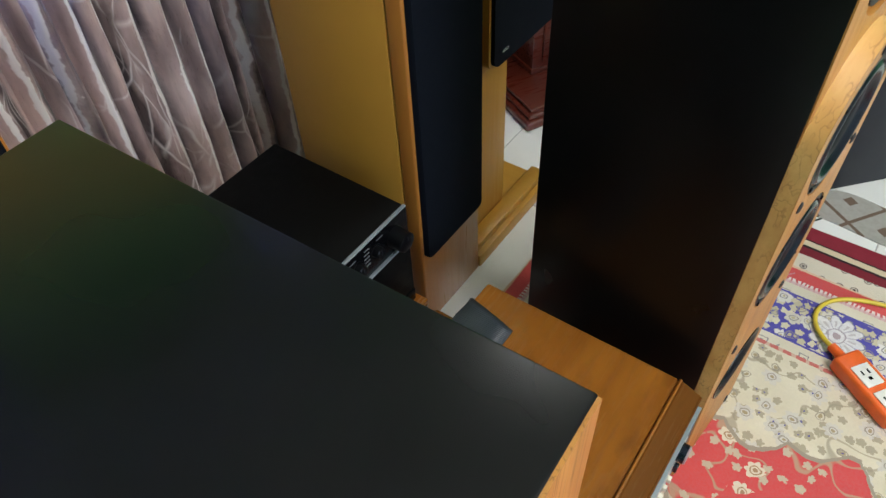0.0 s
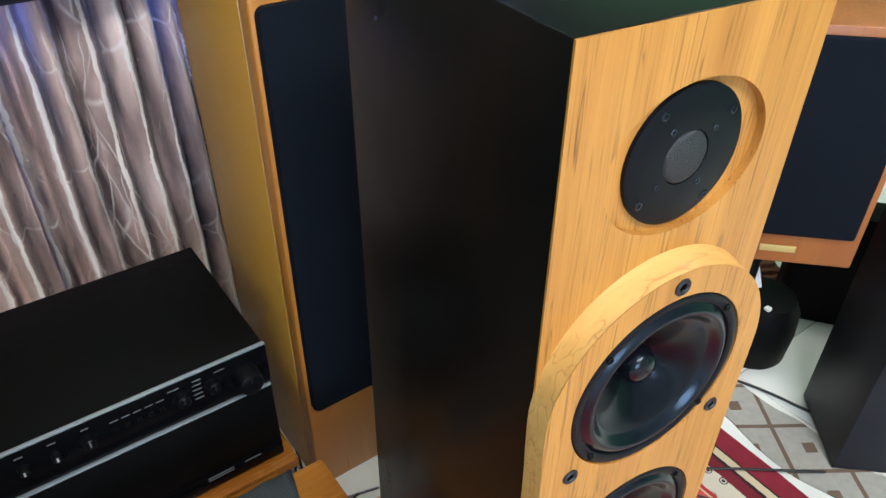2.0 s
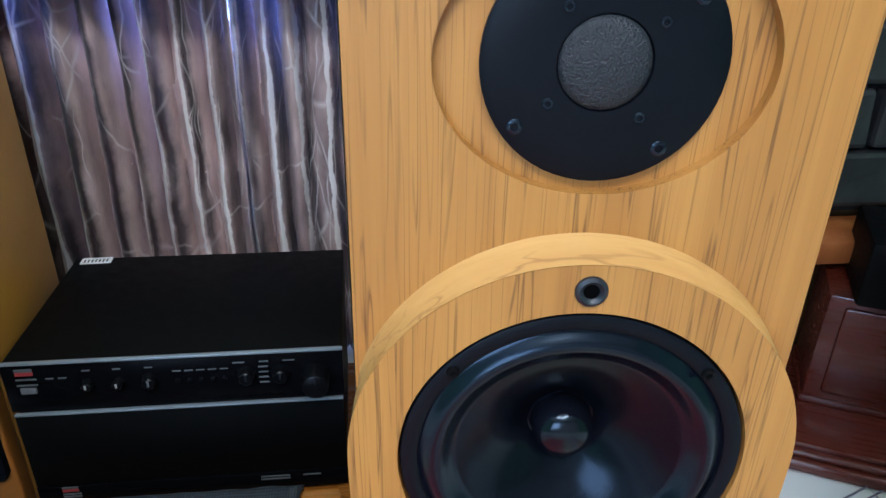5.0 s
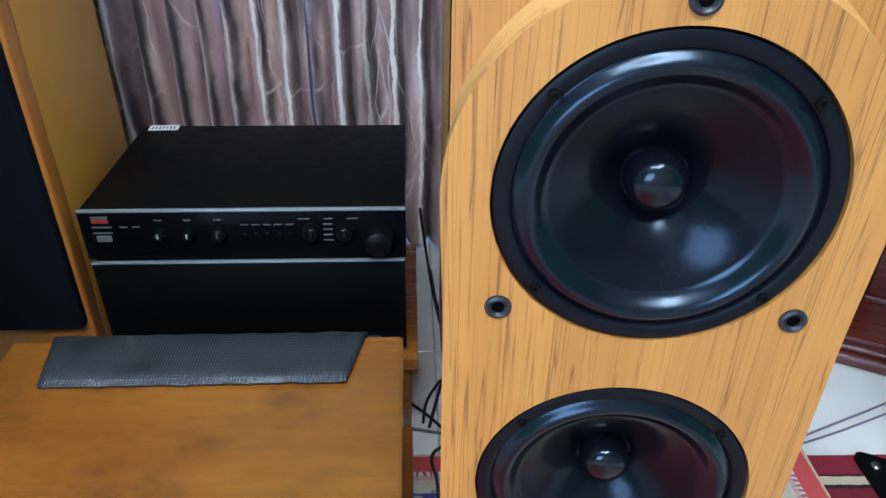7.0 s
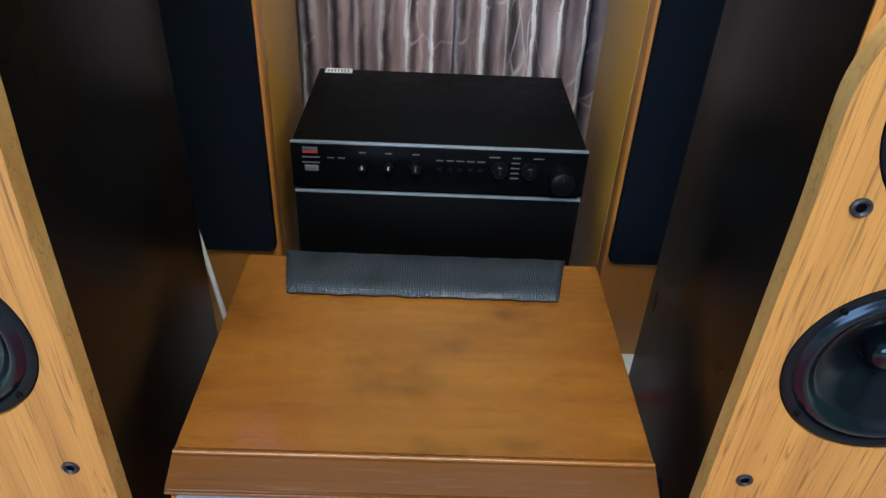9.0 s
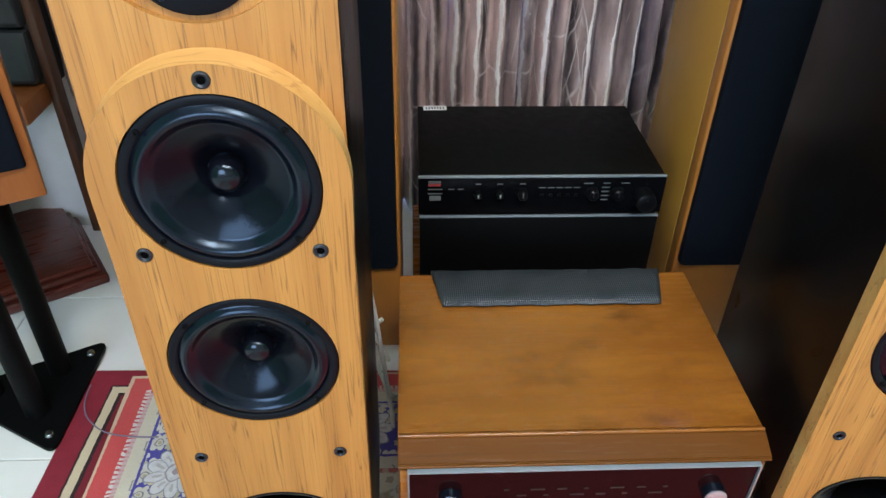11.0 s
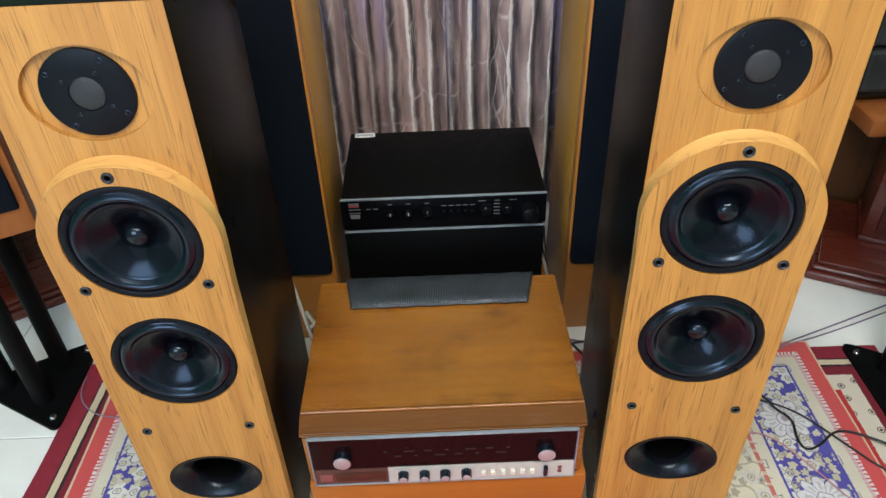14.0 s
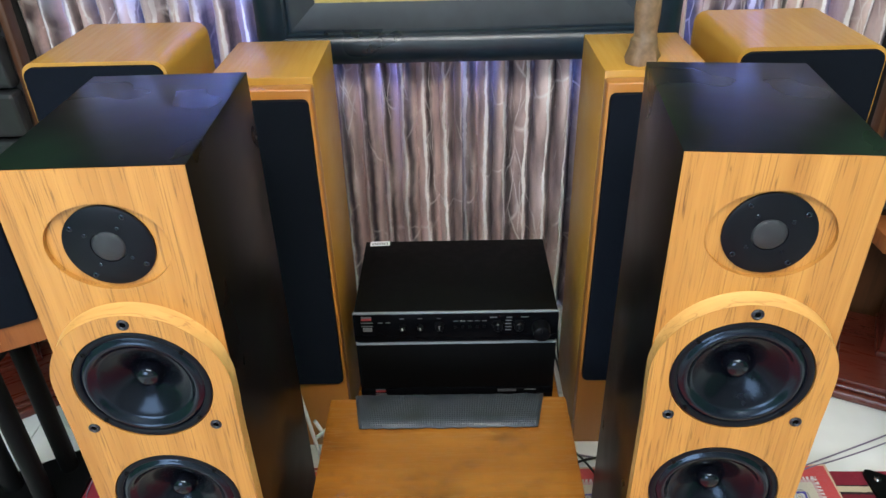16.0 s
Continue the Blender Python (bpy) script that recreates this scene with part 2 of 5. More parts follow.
def canvas_material():
    m, nt, b = material("gold_painted_canvas")
    c = coords(nt)
    n1 = nd(nt, "TexNoise", {"Vector": c, "Scale": 14.0, "Detail": 8.0, "Roughness": 0.7})
    n2 = nd(nt, "TexNoise", {"Vector": c, "Scale": 3.5, "Detail": 3.0})
    col = mix(nt, nd(nt, "MapRange", {0: n2, 1: 0.35, 2: 0.65}), (0.50, 0.36, 0.07), (0.56, 0.42, 0.11))
    col = mix(nt, nd(nt, "MapRange", {0: n1, 1: 0.5, 2: 0.75}), col, (0.36, 0.26, 0.05))
    # unseen green upper part, added for the green reflection in the black speaker tops
    z = ma(nt, "ADD", nd(nt, "SeparateXYZ", {0: c}, out=2), ma(nt, "MULTIPLY", n1, 0.25))
    green_upper = mix(nt, nd(nt, "MapRange", {0: n1, 1: 0.4, 2: 0.6}), (0.04, 0.24, 0.08), (0.12, 0.42, 0.15))
    col = mix(nt, nd(nt, "MapRange", {0: z, 1: 0.60, 2: 0.74}), col, green_upper)
    sock(nt, col, b.inputs["Base Color"])
    b.inputs["Roughness"].default_value = 0.5
    bump(nt, b, n1, 0.4)
    return m


def vase_material():
    m, nt, b = material("green_grey_vase_paint")
    c = coords(nt)
    n1 = nd(nt, "TexNoise", {"Vector": c, "Scale": 16.0, "Detail": 5.0})
    spot = nd(nt, "VectorMath", {0: nd(nt, "Mapping", {0: c, 3: (1.0, 0.0, 0.7)}), 1: (-0.012, 0.0, 0.150)}, out=1, operation="DISTANCE")
    f = ma(nt, "ADD", spot, ma(nt, "MULTIPLY", n1, 0.06))
    sock(nt, ramp(nt, f, ((0.045, (0.26, 0.66, 0.20)), (0.075, (0.40, 0.46, 0.16)), (0.13, (0.42, 0.36, 0.14)))), b.inputs["Base Color"])
    b.inputs["Roughness"].default_value = 0.4
    return m


def curtain_material():
    """Mauve-brown satin printed with pale bare twigs, fold shade and sheen painted in; daylight glows through it."""
    m, nt, b = material("mauve_brown_twig_print_satin")
    c = coords(nt)
    warp = nd(nt, "TexNoise", {"Vector": c, "Scale": 9.0, "Detail": 2.0}, out=1)
    cw = nd(nt, "VectorMath", {0: c, 1: nd(nt, "VectorMath", {0: warp, "Scale": 0.03}, operation="SCALE")}, operation="ADD")
    twig = 0.0
    for sc, rot, w in ((7.0, 0.45, 0.010), (7.0, -0.5, 0.010), (12.0, 0.9, 0.012), (12.0, -0.85, 0.012)):
        p = nd(nt, "Mapping", {0: cw, 2: (0.0, rot, 0.0), 3: (sc, 0.0, sc * 0.22)})
        e = nd(nt, "TexVoronoi", {"Vector": p, "Scale": 1.0}, feature="DISTANCE_TO_EDGE")
        line = nd(nt, "MapRange", {0: e, 1: 0.0, 2: w, 3: 1.0, 4: 0.0})
        gate = nd(nt, "MapRange", {0: nd(nt, "TexNoise", {"Vector": c, "Scale": 4.0 + sc * 0.3}), 1: 0.46, 2: 0.58})
        twig = ma(nt, "MAXIMUM", twig, ma(nt, "MULTIPLY", line, gate))
    x, z = nd(nt, "SeparateXYZ", {0: c}, out=0), nd(nt, "SeparateXYZ", {0: c}, out=2)
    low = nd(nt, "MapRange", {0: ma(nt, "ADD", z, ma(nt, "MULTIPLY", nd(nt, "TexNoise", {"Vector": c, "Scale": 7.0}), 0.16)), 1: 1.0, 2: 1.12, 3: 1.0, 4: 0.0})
    trunk = 0.0
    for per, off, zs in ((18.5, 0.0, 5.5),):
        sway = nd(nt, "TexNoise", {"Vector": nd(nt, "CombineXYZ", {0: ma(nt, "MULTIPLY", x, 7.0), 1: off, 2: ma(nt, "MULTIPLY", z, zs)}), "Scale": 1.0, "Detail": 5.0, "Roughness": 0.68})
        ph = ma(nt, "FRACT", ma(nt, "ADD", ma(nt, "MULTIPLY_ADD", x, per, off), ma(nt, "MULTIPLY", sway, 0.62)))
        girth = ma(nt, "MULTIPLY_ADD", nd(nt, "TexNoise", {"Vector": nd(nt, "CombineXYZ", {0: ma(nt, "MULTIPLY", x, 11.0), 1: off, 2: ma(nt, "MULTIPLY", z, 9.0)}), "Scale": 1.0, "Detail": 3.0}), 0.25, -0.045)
        # dark stripe beside each trunk: the shade of fold valleys painted into the colour
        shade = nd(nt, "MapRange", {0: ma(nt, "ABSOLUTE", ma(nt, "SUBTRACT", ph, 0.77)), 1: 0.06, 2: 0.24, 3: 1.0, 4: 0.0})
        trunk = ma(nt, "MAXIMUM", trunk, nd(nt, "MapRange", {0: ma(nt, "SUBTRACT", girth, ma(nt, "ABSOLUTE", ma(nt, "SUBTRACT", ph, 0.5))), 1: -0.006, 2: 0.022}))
    blot = nd(nt, "TexNoise", {"Vector": nd(nt, "Mapping", {0: cw, 3: (1.0, 1.0, 0.35)}), "Scale": 10.0, "Detail": 4.0})
    col = ramp(nt, blot, ((0.34, (0.27, 0.185, 0.175)), (0.5, (0.60, 0.435, 0.400)), (0.66, (0.86, 0.67, 0.62))))
    dots = nd(nt, "TexVoronoi", {"Vector": c, "Scale": 16.0})
    spot = ma(nt, "LESS_THAN", dots, 0.05)
    f = ma(nt, "MAXIMUM", ma(nt, "MAXIMUM", ma(nt, "MULTIPLY", twig, 0.7), trunk), ma(nt, "MULTIPLY", spot, 0.6))
    f = ma(nt, "MULTIPLY", f, low)
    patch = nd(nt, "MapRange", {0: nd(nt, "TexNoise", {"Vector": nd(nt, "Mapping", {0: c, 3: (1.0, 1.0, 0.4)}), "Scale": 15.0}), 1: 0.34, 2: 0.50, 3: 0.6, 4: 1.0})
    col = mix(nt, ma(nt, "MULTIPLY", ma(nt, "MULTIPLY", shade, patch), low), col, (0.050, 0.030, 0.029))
    col = mix(nt, f, col, (0.97, 0.90, 0.87))
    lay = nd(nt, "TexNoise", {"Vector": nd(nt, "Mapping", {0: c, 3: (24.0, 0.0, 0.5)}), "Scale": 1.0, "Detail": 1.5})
    # upper stripes put fold sheen and blue daylight into the cloth colour
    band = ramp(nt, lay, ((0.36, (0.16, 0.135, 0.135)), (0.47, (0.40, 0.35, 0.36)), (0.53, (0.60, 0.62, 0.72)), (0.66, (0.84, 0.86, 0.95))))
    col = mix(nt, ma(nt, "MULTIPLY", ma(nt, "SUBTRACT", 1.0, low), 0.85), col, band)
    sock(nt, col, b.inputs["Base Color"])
    weave = nd(nt, "TexNoise", {"Vector": nd(nt, "Mapping", {0: c, 3: (1.0, 1.0, 0.12)}), "Scale": 500.0})
    sock(nt, nd(nt, "MapRange", {0: weave, 1: 0.3, 2: 0.7, 3: 0.26, 4: 0.38}), b.inputs["Roughness"])
    b.inputs["Sheen Weight"].default_value = 0.1
    b.inputs["Specular IOR Level"].default_value = 0.9
    crease = nd(nt, "TexNoise", {"Vector": nd(nt, "Mapping", {0: c, 3: (1.0, 1.0, 0.3)}), "Scale": 26.0, "Detail": 3.0})
    bump(nt, b, crease, 0.5, 0.012)
    tr = nt.nodes.new("ShaderNodeBsdfTranslucent")
    sock(nt, mix(nt, 0.6, col, (0.56, 0.62, 0.85)), tr.inputs[0])
    ms = nt.nodes.new("ShaderNodeMixShader")
    sock(nt, nd(nt, "MapRange", {0: lay, 1: 0.42, 2: 0.62, 3: 0.04, 4: ma(nt, "MULTIPLY_ADD", low, -0.20, 0.44)}), ms.inputs[0])
    nt.links.new(b.outputs[0], ms.inputs[1])
    nt.links.new(tr.outputs[0], ms.inputs[2])
    nt.links.new(ms.outputs[0], nt.nodes["Material Output"].inputs[0])
    return m


def mat_material():
    m, nt, b = material("black_ribbed_woven_mat")
    c = coords(nt)
    wa = nd(nt, "TexWave", {"Vector": c, "Scale": 95.0, "Distortion": 0.6}, out=1, bands_direction="X")
    wb = nd(nt, "TexWave", {"Vector": c, "Scale": 60.0, "Distortion": 0.4}, out=1, bands_direction="Y")
    h = ma(nt, "ADD", wa, ma(nt, "MULTIPLY", wb, 0.5))
    worn = nd(nt, "MapRange", {0: nd(nt, "TexNoise", {"Vector": c, "Scale": 14.0, "Detail": 5.0}), 1: 0.35, 2: 0.62, 3: 0.15, 4: 1.0})
    h = ma(nt, "ADD", ma(nt, "MULTIPLY", h, worn), ma(nt, "MULTIPLY", nd(nt, "TexNoise", {"Vector": c, "Scale": 420.0}), 0.5))
    sock(nt, ramp(nt, h, ((0.2, (0.012, 0.016, 0.020)), (1.3, (0.044, 0.052, 0.060)))), b.inputs["Base Color"])
    b.inputs["Roughness"].default_value = 0.34
    bump(nt, b, h, 0.6, 0.001)
    return m


def flower(nt, x, y, scale, petals, radius, rand=0.85):
    """Masks of scattered blossoms: petals, ring and heart, and the random colour of each."""
    p = nd(nt, "CombineXYZ", {0: ma(nt, "MULTIPLY", x, scale), 1: ma(nt, "MULTIPLY", y, scale)})
    v = nt.nodes.new("ShaderNodeTexVoronoi")
    v.voronoi_dimensions = "2D"
    nt.links.new(p, v.inputs["Vector"])
    v.inputs["Scale"].default_value = 1.0
    v.inputs["Randomness"].default_value = rand
    d = nd(nt, "VectorMath", {0: p, 1: v.outputs["Position"]}, operation="SUBTRACT")
    dx, dy = nd(nt, "SeparateXYZ", {0: d}, out=0), nd(nt, "SeparateXYZ", {0: d}, out=1)
    ang = ma(nt, "ARCTAN2", dy, dx)
    r = ma(nt, "SQRT", ma(nt, "ADD", ma(nt, "MULTIPLY", dx, dx), ma(nt, "MULTIPLY", dy, dy)))
    lim = ma(nt, "MULTIPLY_ADD", ma(nt, "ABSOLUTE", ma(nt, "COSINE", ma(nt, "MULTIPLY", ang, petals / 2))), radius * 0.35, radius * 0.68)
    return ma(nt, "LESS_THAN", r, lim), between(nt, r, radius * 0.34, radius * 0.46), ma(nt, "LESS_THAN", r, radius * 0.2), v.outputs["Color"]


def rug_material(half_x, half_y):
    m, nt, b = material("patterned_wool_rug")
    c = coords(nt)
    jig = nd(nt, "VectorMath", {0: nd(nt, "VectorMath", {0: nd(nt, "TexNoise", {"Vector": c, "Scale": 45.0, "Detail": 2.0}, out=1), 1: (0.5, 0.5, 0.5)}, operation="SUBTRACT"), "Scale": 0.015}, operation="SCALE")
    cj = nd(nt, "VectorMath", {0: c, 1: jig}, operation="ADD")
    x, y = nd(nt, "SeparateXYZ", {0: cj}, out=0), nd(nt, "SeparateXYZ", {0: cj}, out=1)
    sx, sy = nd(nt, "SeparateXYZ", {0: c}, out=0), nd(nt, "SeparateXYZ", {0: c}, out=1)
    ex, ey = ma(nt, "SUBTRACT", half_x, ma(nt, "ABSOLUTE", sx)), ma(nt, "SUBTRACT", half_y, ma(nt, "ABSOLUTE", sy))
    d = ma(nt, "MINIMUM", ex, ey)
    nearx = ma(nt, "LESS_THAN", ex, ey)
    along = ma(nt, "ADD", ma(nt, "MULTIPLY", nearx, y), ma(nt, "MULTIPLY", ma(nt, "SUBTRACT", 1.0, nearx), x))
    fuzz = nd(nt, "TexNoise", {"Vector": c, "Scale": 160.0, "Detail": 3.0})
    d = ma(nt, "ADD", d, ma(nt, "MULTIPLY", ma(nt, "SUBTRACT", fuzz, 0.5), 0.003))
    cream = mix(nt, nd(nt, "TexNoise", {"Vector": c, "Scale": 14.0, "Detail": 4.0}), (0.52, 0.45, 0.30), (0.74, 0.67, 0.52))
    # field: cream spandrels round a red ground
    big = nd(nt, "TexNoise", {"Vector": c, "Scale": 3.0, "Detail": 1.0})
    lobe = ma(nt, "ADD", ma(nt, "MULTIPLY", ma(nt, "ABSOLUTE", ma(nt, "SINE", ma(nt, "MULTIPLY", along, 9.0))), 0.075), ma(nt, "MULTIPLY", ma(nt, "ABSOLUTE", ma(nt, "SINE", ma(nt, "MULTIPLY_ADD", along, 27.0, 0.6))), 0.03))
    edge = ma(nt, "ADD", ma(nt, "ADD", lobe, 0.36), ma(nt, "MULTIPLY", big, 0.05))
    inner = ma(nt, "SUBTRACT", d, edge)
    pm, pr, ph, pc = flower(nt, x, y, 19.0, 7, 0.36)
    sm, sr, sh, sc = flower(nt, x, y, 40.0, 5, 0.36)
    pick = nd(nt, "SeparateColor", {0: sc})
    pick2 = nd(nt, "SeparateColor", {0: pc})
    vine = nd(nt, "MapRange", {0: ma(nt, "ABSOLUTE", ma(nt, "SUBTRACT", nd(nt, "TexNoise", {"Vector": c, "Scale": 11.0, "Detail": 1.0}), 0.5)), 1: 0.006, 2: 0.016, 3: 1.0, 4: 0.0})
    sp = mix(nt, ma(nt, "MULTIPLY", vine, 0.75), cream, (0.30, 0.25, 0.17))
    sp = mix(nt, ma(nt, "MULTIPLY", sm, ma(nt, "MULTIPLY", ma(nt, "GREATER_THAN", pick, 0.3), 0.8)), sp, (0.30, 0.25, 0.16))
    sp = mix(nt, ma(nt, "MULTIPLY", pm, ma(nt, "MULTIPLY", ma(nt, "GREATER_THAN", pick2, 0.4), 0.8)), sp, (0.56, 0.52, 0.46))
    sp = mix(nt, ma(nt, "MULTIPLY", pr, 0.7), sp, (0.20, 0.16, 0.12))
    sp = mix(nt, ph, sp, (0.34, 0.26, 0.14))
    sp = mix(nt, ma(nt, "MULTIPLY", sh, ma(nt, "GREATER_THAN", pick, 0.75)), sp, (0.07, 0.06, 0.25))
    red = mix(nt, nd(nt, "TexNoise", {"Vector": c, "Scale": 7.0, "Detail": 3.0}), (0.51, 0.033, 0.034), (0.66, 0.054, 0.050))
    bloom = ma(nt, "LESS_THAN", inner, 0.095)
    fl = ma(nt, "MULTIPLY", bloom, ma(nt, "GREATER_THAN", pick2, 0.60))
    gr = mix(nt, ma(nt, "MULTIPLY", ma(nt, "MULTIPLY", bloom, vine), 0.8), red, (0.42, 0.30, 0.18))
    gr = mix(nt, ma(nt, "MULTIPLY", bloom, ma(nt, "MULTIPLY", sm, ma(nt, "GREATER_THAN", pick, 0.6))), gr, (0.50, 0.40, 0.28))
    gr = mix(nt, ma(nt, "MULTIPLY", fl, pm), gr, (0.66, 0.56, 0.42))
    gr = mix(nt, ma(nt, "MULTIPLY", fl, ma(nt, "MAXIMUM", pr, ph)), gr, (0.34, 0.20, 0.10))
    field = mix(nt, ma(nt, "GREATER_THAN", inner, 0.0), sp, gr)
    field = mix(nt, between(nt, inner, -0.006, 0.003), field, (0.30, 0.25, 0.18))
    # blue band: one large pale blossom after another, small ones between
    blue = mix(nt, nd(nt, "TexNoise", {"Vector": c, "Scale": 30.0}), (0.028, 0.024, 0.24), (0.055, 0.047, 0.37))
    am, ar, ah, ac = flower(nt, x, y, 27.0, 6, 0.50, 0.75)
    cm, cr, ch, cc = flower(nt, x, y, 52.0, 5, 0.46)
    leaf = mix(nt, nd(nt, "SeparateColor", {0: cc}), (0.36, 0.31, 0.17), (0.62, 0.56, 0.40))
    band = mix(nt, ma(nt, "MULTIPLY", cm, ma(nt, "GREATER_THAN", nd(nt, "SeparateColor", {0: cc}), 0.35)), blue, leaf)
    band = mix(nt, ma(nt, "MULTIPLY", am, ma(nt, "GREATER_THAN", nd(nt, "SeparateColor", {0: ac}), 0.25)), band, mix(nt, nd(nt, "SeparateColor", {0: ac}), (0.50, 0.45, 0.34), (0.68, 0.66, 0.62)))
    band = mix(nt, ar, band, (0.22, 0.20, 0.20))
    band = mix(nt, ah, band, (0.44, 0.37, 0.22))
    la = ma(nt, "MULTIPLY", ma(nt, "SUBTRACT", ma(nt, "FRACT", ma(nt, "MULTIPLY_ADD", along, 5.0, 0.3)), 0.5), 0.2)
    ld = ma(nt, "SUBTRACT", d, 0.142)
    lr = ma(nt, "SQRT", ma(nt, "ADD", ma(nt, "MULTIPLY", la, la), ma(nt, "MULTIPLY", ld, ld)))
    lt = ma(nt, "ABSOLUTE", ma(nt, "COSINE", ma(nt, "MULTIPLY", ma(nt, "ARCTAN2", ld, la), 5.0)))
    band = mix(nt, ma(nt, "LESS_THAN", lr, ma(nt, "MULTIPLY_ADD", ma(nt, "POWER", lt, 0.7), 0.020, 0.036)), band, (0.22, 0.22, 0.26))
    band = mix(nt, ma(nt, "LESS_THAN", lr, ma(nt, "MULTIPLY_ADD", ma(nt, "POWER", lt, 0.7), 0.020, 0.033)), band, mix(nt, nd(nt, "TexNoise", {"Vector": c, "Scale": 90.0, "Detail": 3.0}), (0.46, 0.44, 0.46), (0.82, 0.80, 0.79)))
    band = mix(nt, ma(nt, "MULTIPLY", between(nt, lr, 0.018, 0.06), ma(nt, "MULTIPLY", ma(nt, "LESS_THAN", lr, ma(nt, "MULTIPLY_ADD", lt, 0.020, 0.033)), ma(nt, "LESS_THAN", lt, 0.22))), band, (0.40, 0.38, 0.42))
    band = mix(nt, ma(nt, "MULTIPLY", between(nt, lr, 0.024, 0.040), ma(nt, "GREATER_THAN", lt, 0.93)), band, (0.46, 0.43, 0.42))
    band = mix(nt, between(nt, lr, 0.0165, 0.0195), band, (0.34, 0.30, 0.32))
    band = mix(nt, ma(nt, "LESS_THAN", lr, 0.008), band, (0.36, 0.28, 0.30))
    # narrow border with square keys and hooks
    ka = ma(nt, "SUBTRACT", ma(nt, "FRACT", ma(nt, "MULTIPLY", along, 24.0)), 0.5)
    kd = ma(nt, "MULTIPLY", ma(nt, "SUBTRACT", ma(nt, "FRACT", ma(nt, "MULTIPLY_ADD", d, 6.67, -0.1)), 0.45), 3.6)
    odd = ma(nt, "GREATER_THAN", ma(nt, "FRACT", ma(nt, "MULTIPLY", along, 12.0)), 0.5)
    box_r = ma(nt, "MAXIMUM", ma(nt, "ABSOLUTE", ka), ma(nt, "ABSOLUTE", kd))
    arc_r = ma(nt, "SQRT", ma(nt, "ADD", ma(nt, "MULTIPLY", ka, ka), ma(nt, "MULTIPLY", kd, kd)))
    sq = ma(nt, "MULTIPLY", odd, ma(nt, "MAXIMUM", between(nt, box_r, 0.19, 0.25), ma(nt, "LESS_THAN", box_r, 0.07)))
    hook = ma(nt, "MULTIPLY", ma(nt, "SUBTRACT", 1.0, odd), ma(nt, "MULTIPLY", between(nt, arc_r, 0.17, 0.24), ma(nt, "GREATER_THAN", ma(nt, "ADD", ka, kd), -0.05)))
    border = mix(nt, ma(nt, "MULTIPLY", ma(nt, "MAXIMUM", sq, hook), 0.85), mix(nt, 0.25, cream, (0.64, 0.60, 0.52)), (0.16, 0.15, 0.18))
    # comb of pale teeth on red
    tooth = ma(nt, "LESS_THAN", ma(nt, "FRACT", ma(nt, "MULTIPLY", along, 105.0)), 0.58)
    comb = mix(nt, tooth, (0.50, 0.05, 0.06), (0.72, 0.62, 0.58))
    comb2 = mix(nt, ma(nt, "MULTIPLY", tooth, 0.4), (0.56, 0.30, 0.30), (0.66, 0.56, 0.54))
    dash = ma(nt, "LESS_THAN", ma(nt, "FRACT", ma(nt, "MULTIPLY", along, 38.0)), 0.7)
    guard = mix(nt, ma(nt, "MULTIPLY_ADD", dash, 0.5, 0.4), cream, (0.48, 0.06, 0.05))
    col = red
    for start, paint in ((0.036, comb), (0.044, comb2), (0.052, border), (0.077, blue), (0.082, band), (0.202, blue), (0.207, border), (0.232, guard), (0.241, field)):
        col = mix(nt, ma(nt, "GREATER_THAN", d, start), col, paint)
    col = mix(nt, ma(nt, "LESS_THAN", d, 0.005), col, (0.66, 0.46, 0.30))
    worn = nd(nt, "TexNoise", {"Vector": c, "Scale": 240.0, "Detail": 2.0})
    col = mix(nt, ma(nt, "MULTIPLY", worn, 0.22), col, (0.30, 0.26, 0.26))
    sock(nt, col, b.inputs["Base Color"])
    b.inputs["Roughness"].default_value = 0.9
    b.inputs["Sheen Weight"].default_value = 0.15
    bump(nt, b, worn, 0.5, 0.002)
    return m


def under_rug_material(half_x, half_y):
    m, nt, b = material("maroon_striped_rug")
    c = coords(nt)
    x, y = nd(nt, "SeparateXYZ", {0: c}, out=0), nd(nt, "SeparateXYZ", {0: c}, out=1)
    ex, ey = ma(nt, "SUBTRACT", half_x, ma(nt, "ABSOLUTE", x)), ma(nt, "SUBTRACT", half_y, ma(nt, "ABSOLUTE", y))
    d = ma(nt, "MINIMUM", ex, ey)
    d = ma(nt, "ADD", d, ma(nt, "MULTIPLY", ma(nt, "SUBTRACT", nd(nt, "TexNoise", {"Vector": c, "Scale": 120.0}), 0.5), 0.004))
    km, kr, kh, kc = flower(nt, x, y, 24.0, 4, 0.42, 0.6)
    orn = mix(nt, ma(nt, "MAXIMUM", kr, kh), (0.62, 0.55, 0.44), (0.05, 0.03, 0.03))
    col = mix(nt, nd(nt, "TexNoise", {"Vector": c, "Scale": 40.0}), (0.19, 0.010, 0.022), (0.26, 0.016, 0.034))
    for start, paint in ((0.044, (0.03, 0.012, 0.014)), (0.048, (0.60, 0.49, 0.33)), (0.064, (0.03, 0.012, 0.014)), (0.071, (0.17, 0.01, 0.02)), (0.096, orn), (0.14, (0.44, 0.03, 0.03))):
        col = mix(nt, ma(nt, "GREATER_THAN", d, start), col, paint)
    sock(nt, col, b.inputs["Base Color"])
    b.inputs["Roughness"].default_value = 0.92
    bump(nt, b, nd(nt, "TexNoise", {"Vector": c, "Scale": 240.0}), 0.5, 0.002)
    return m


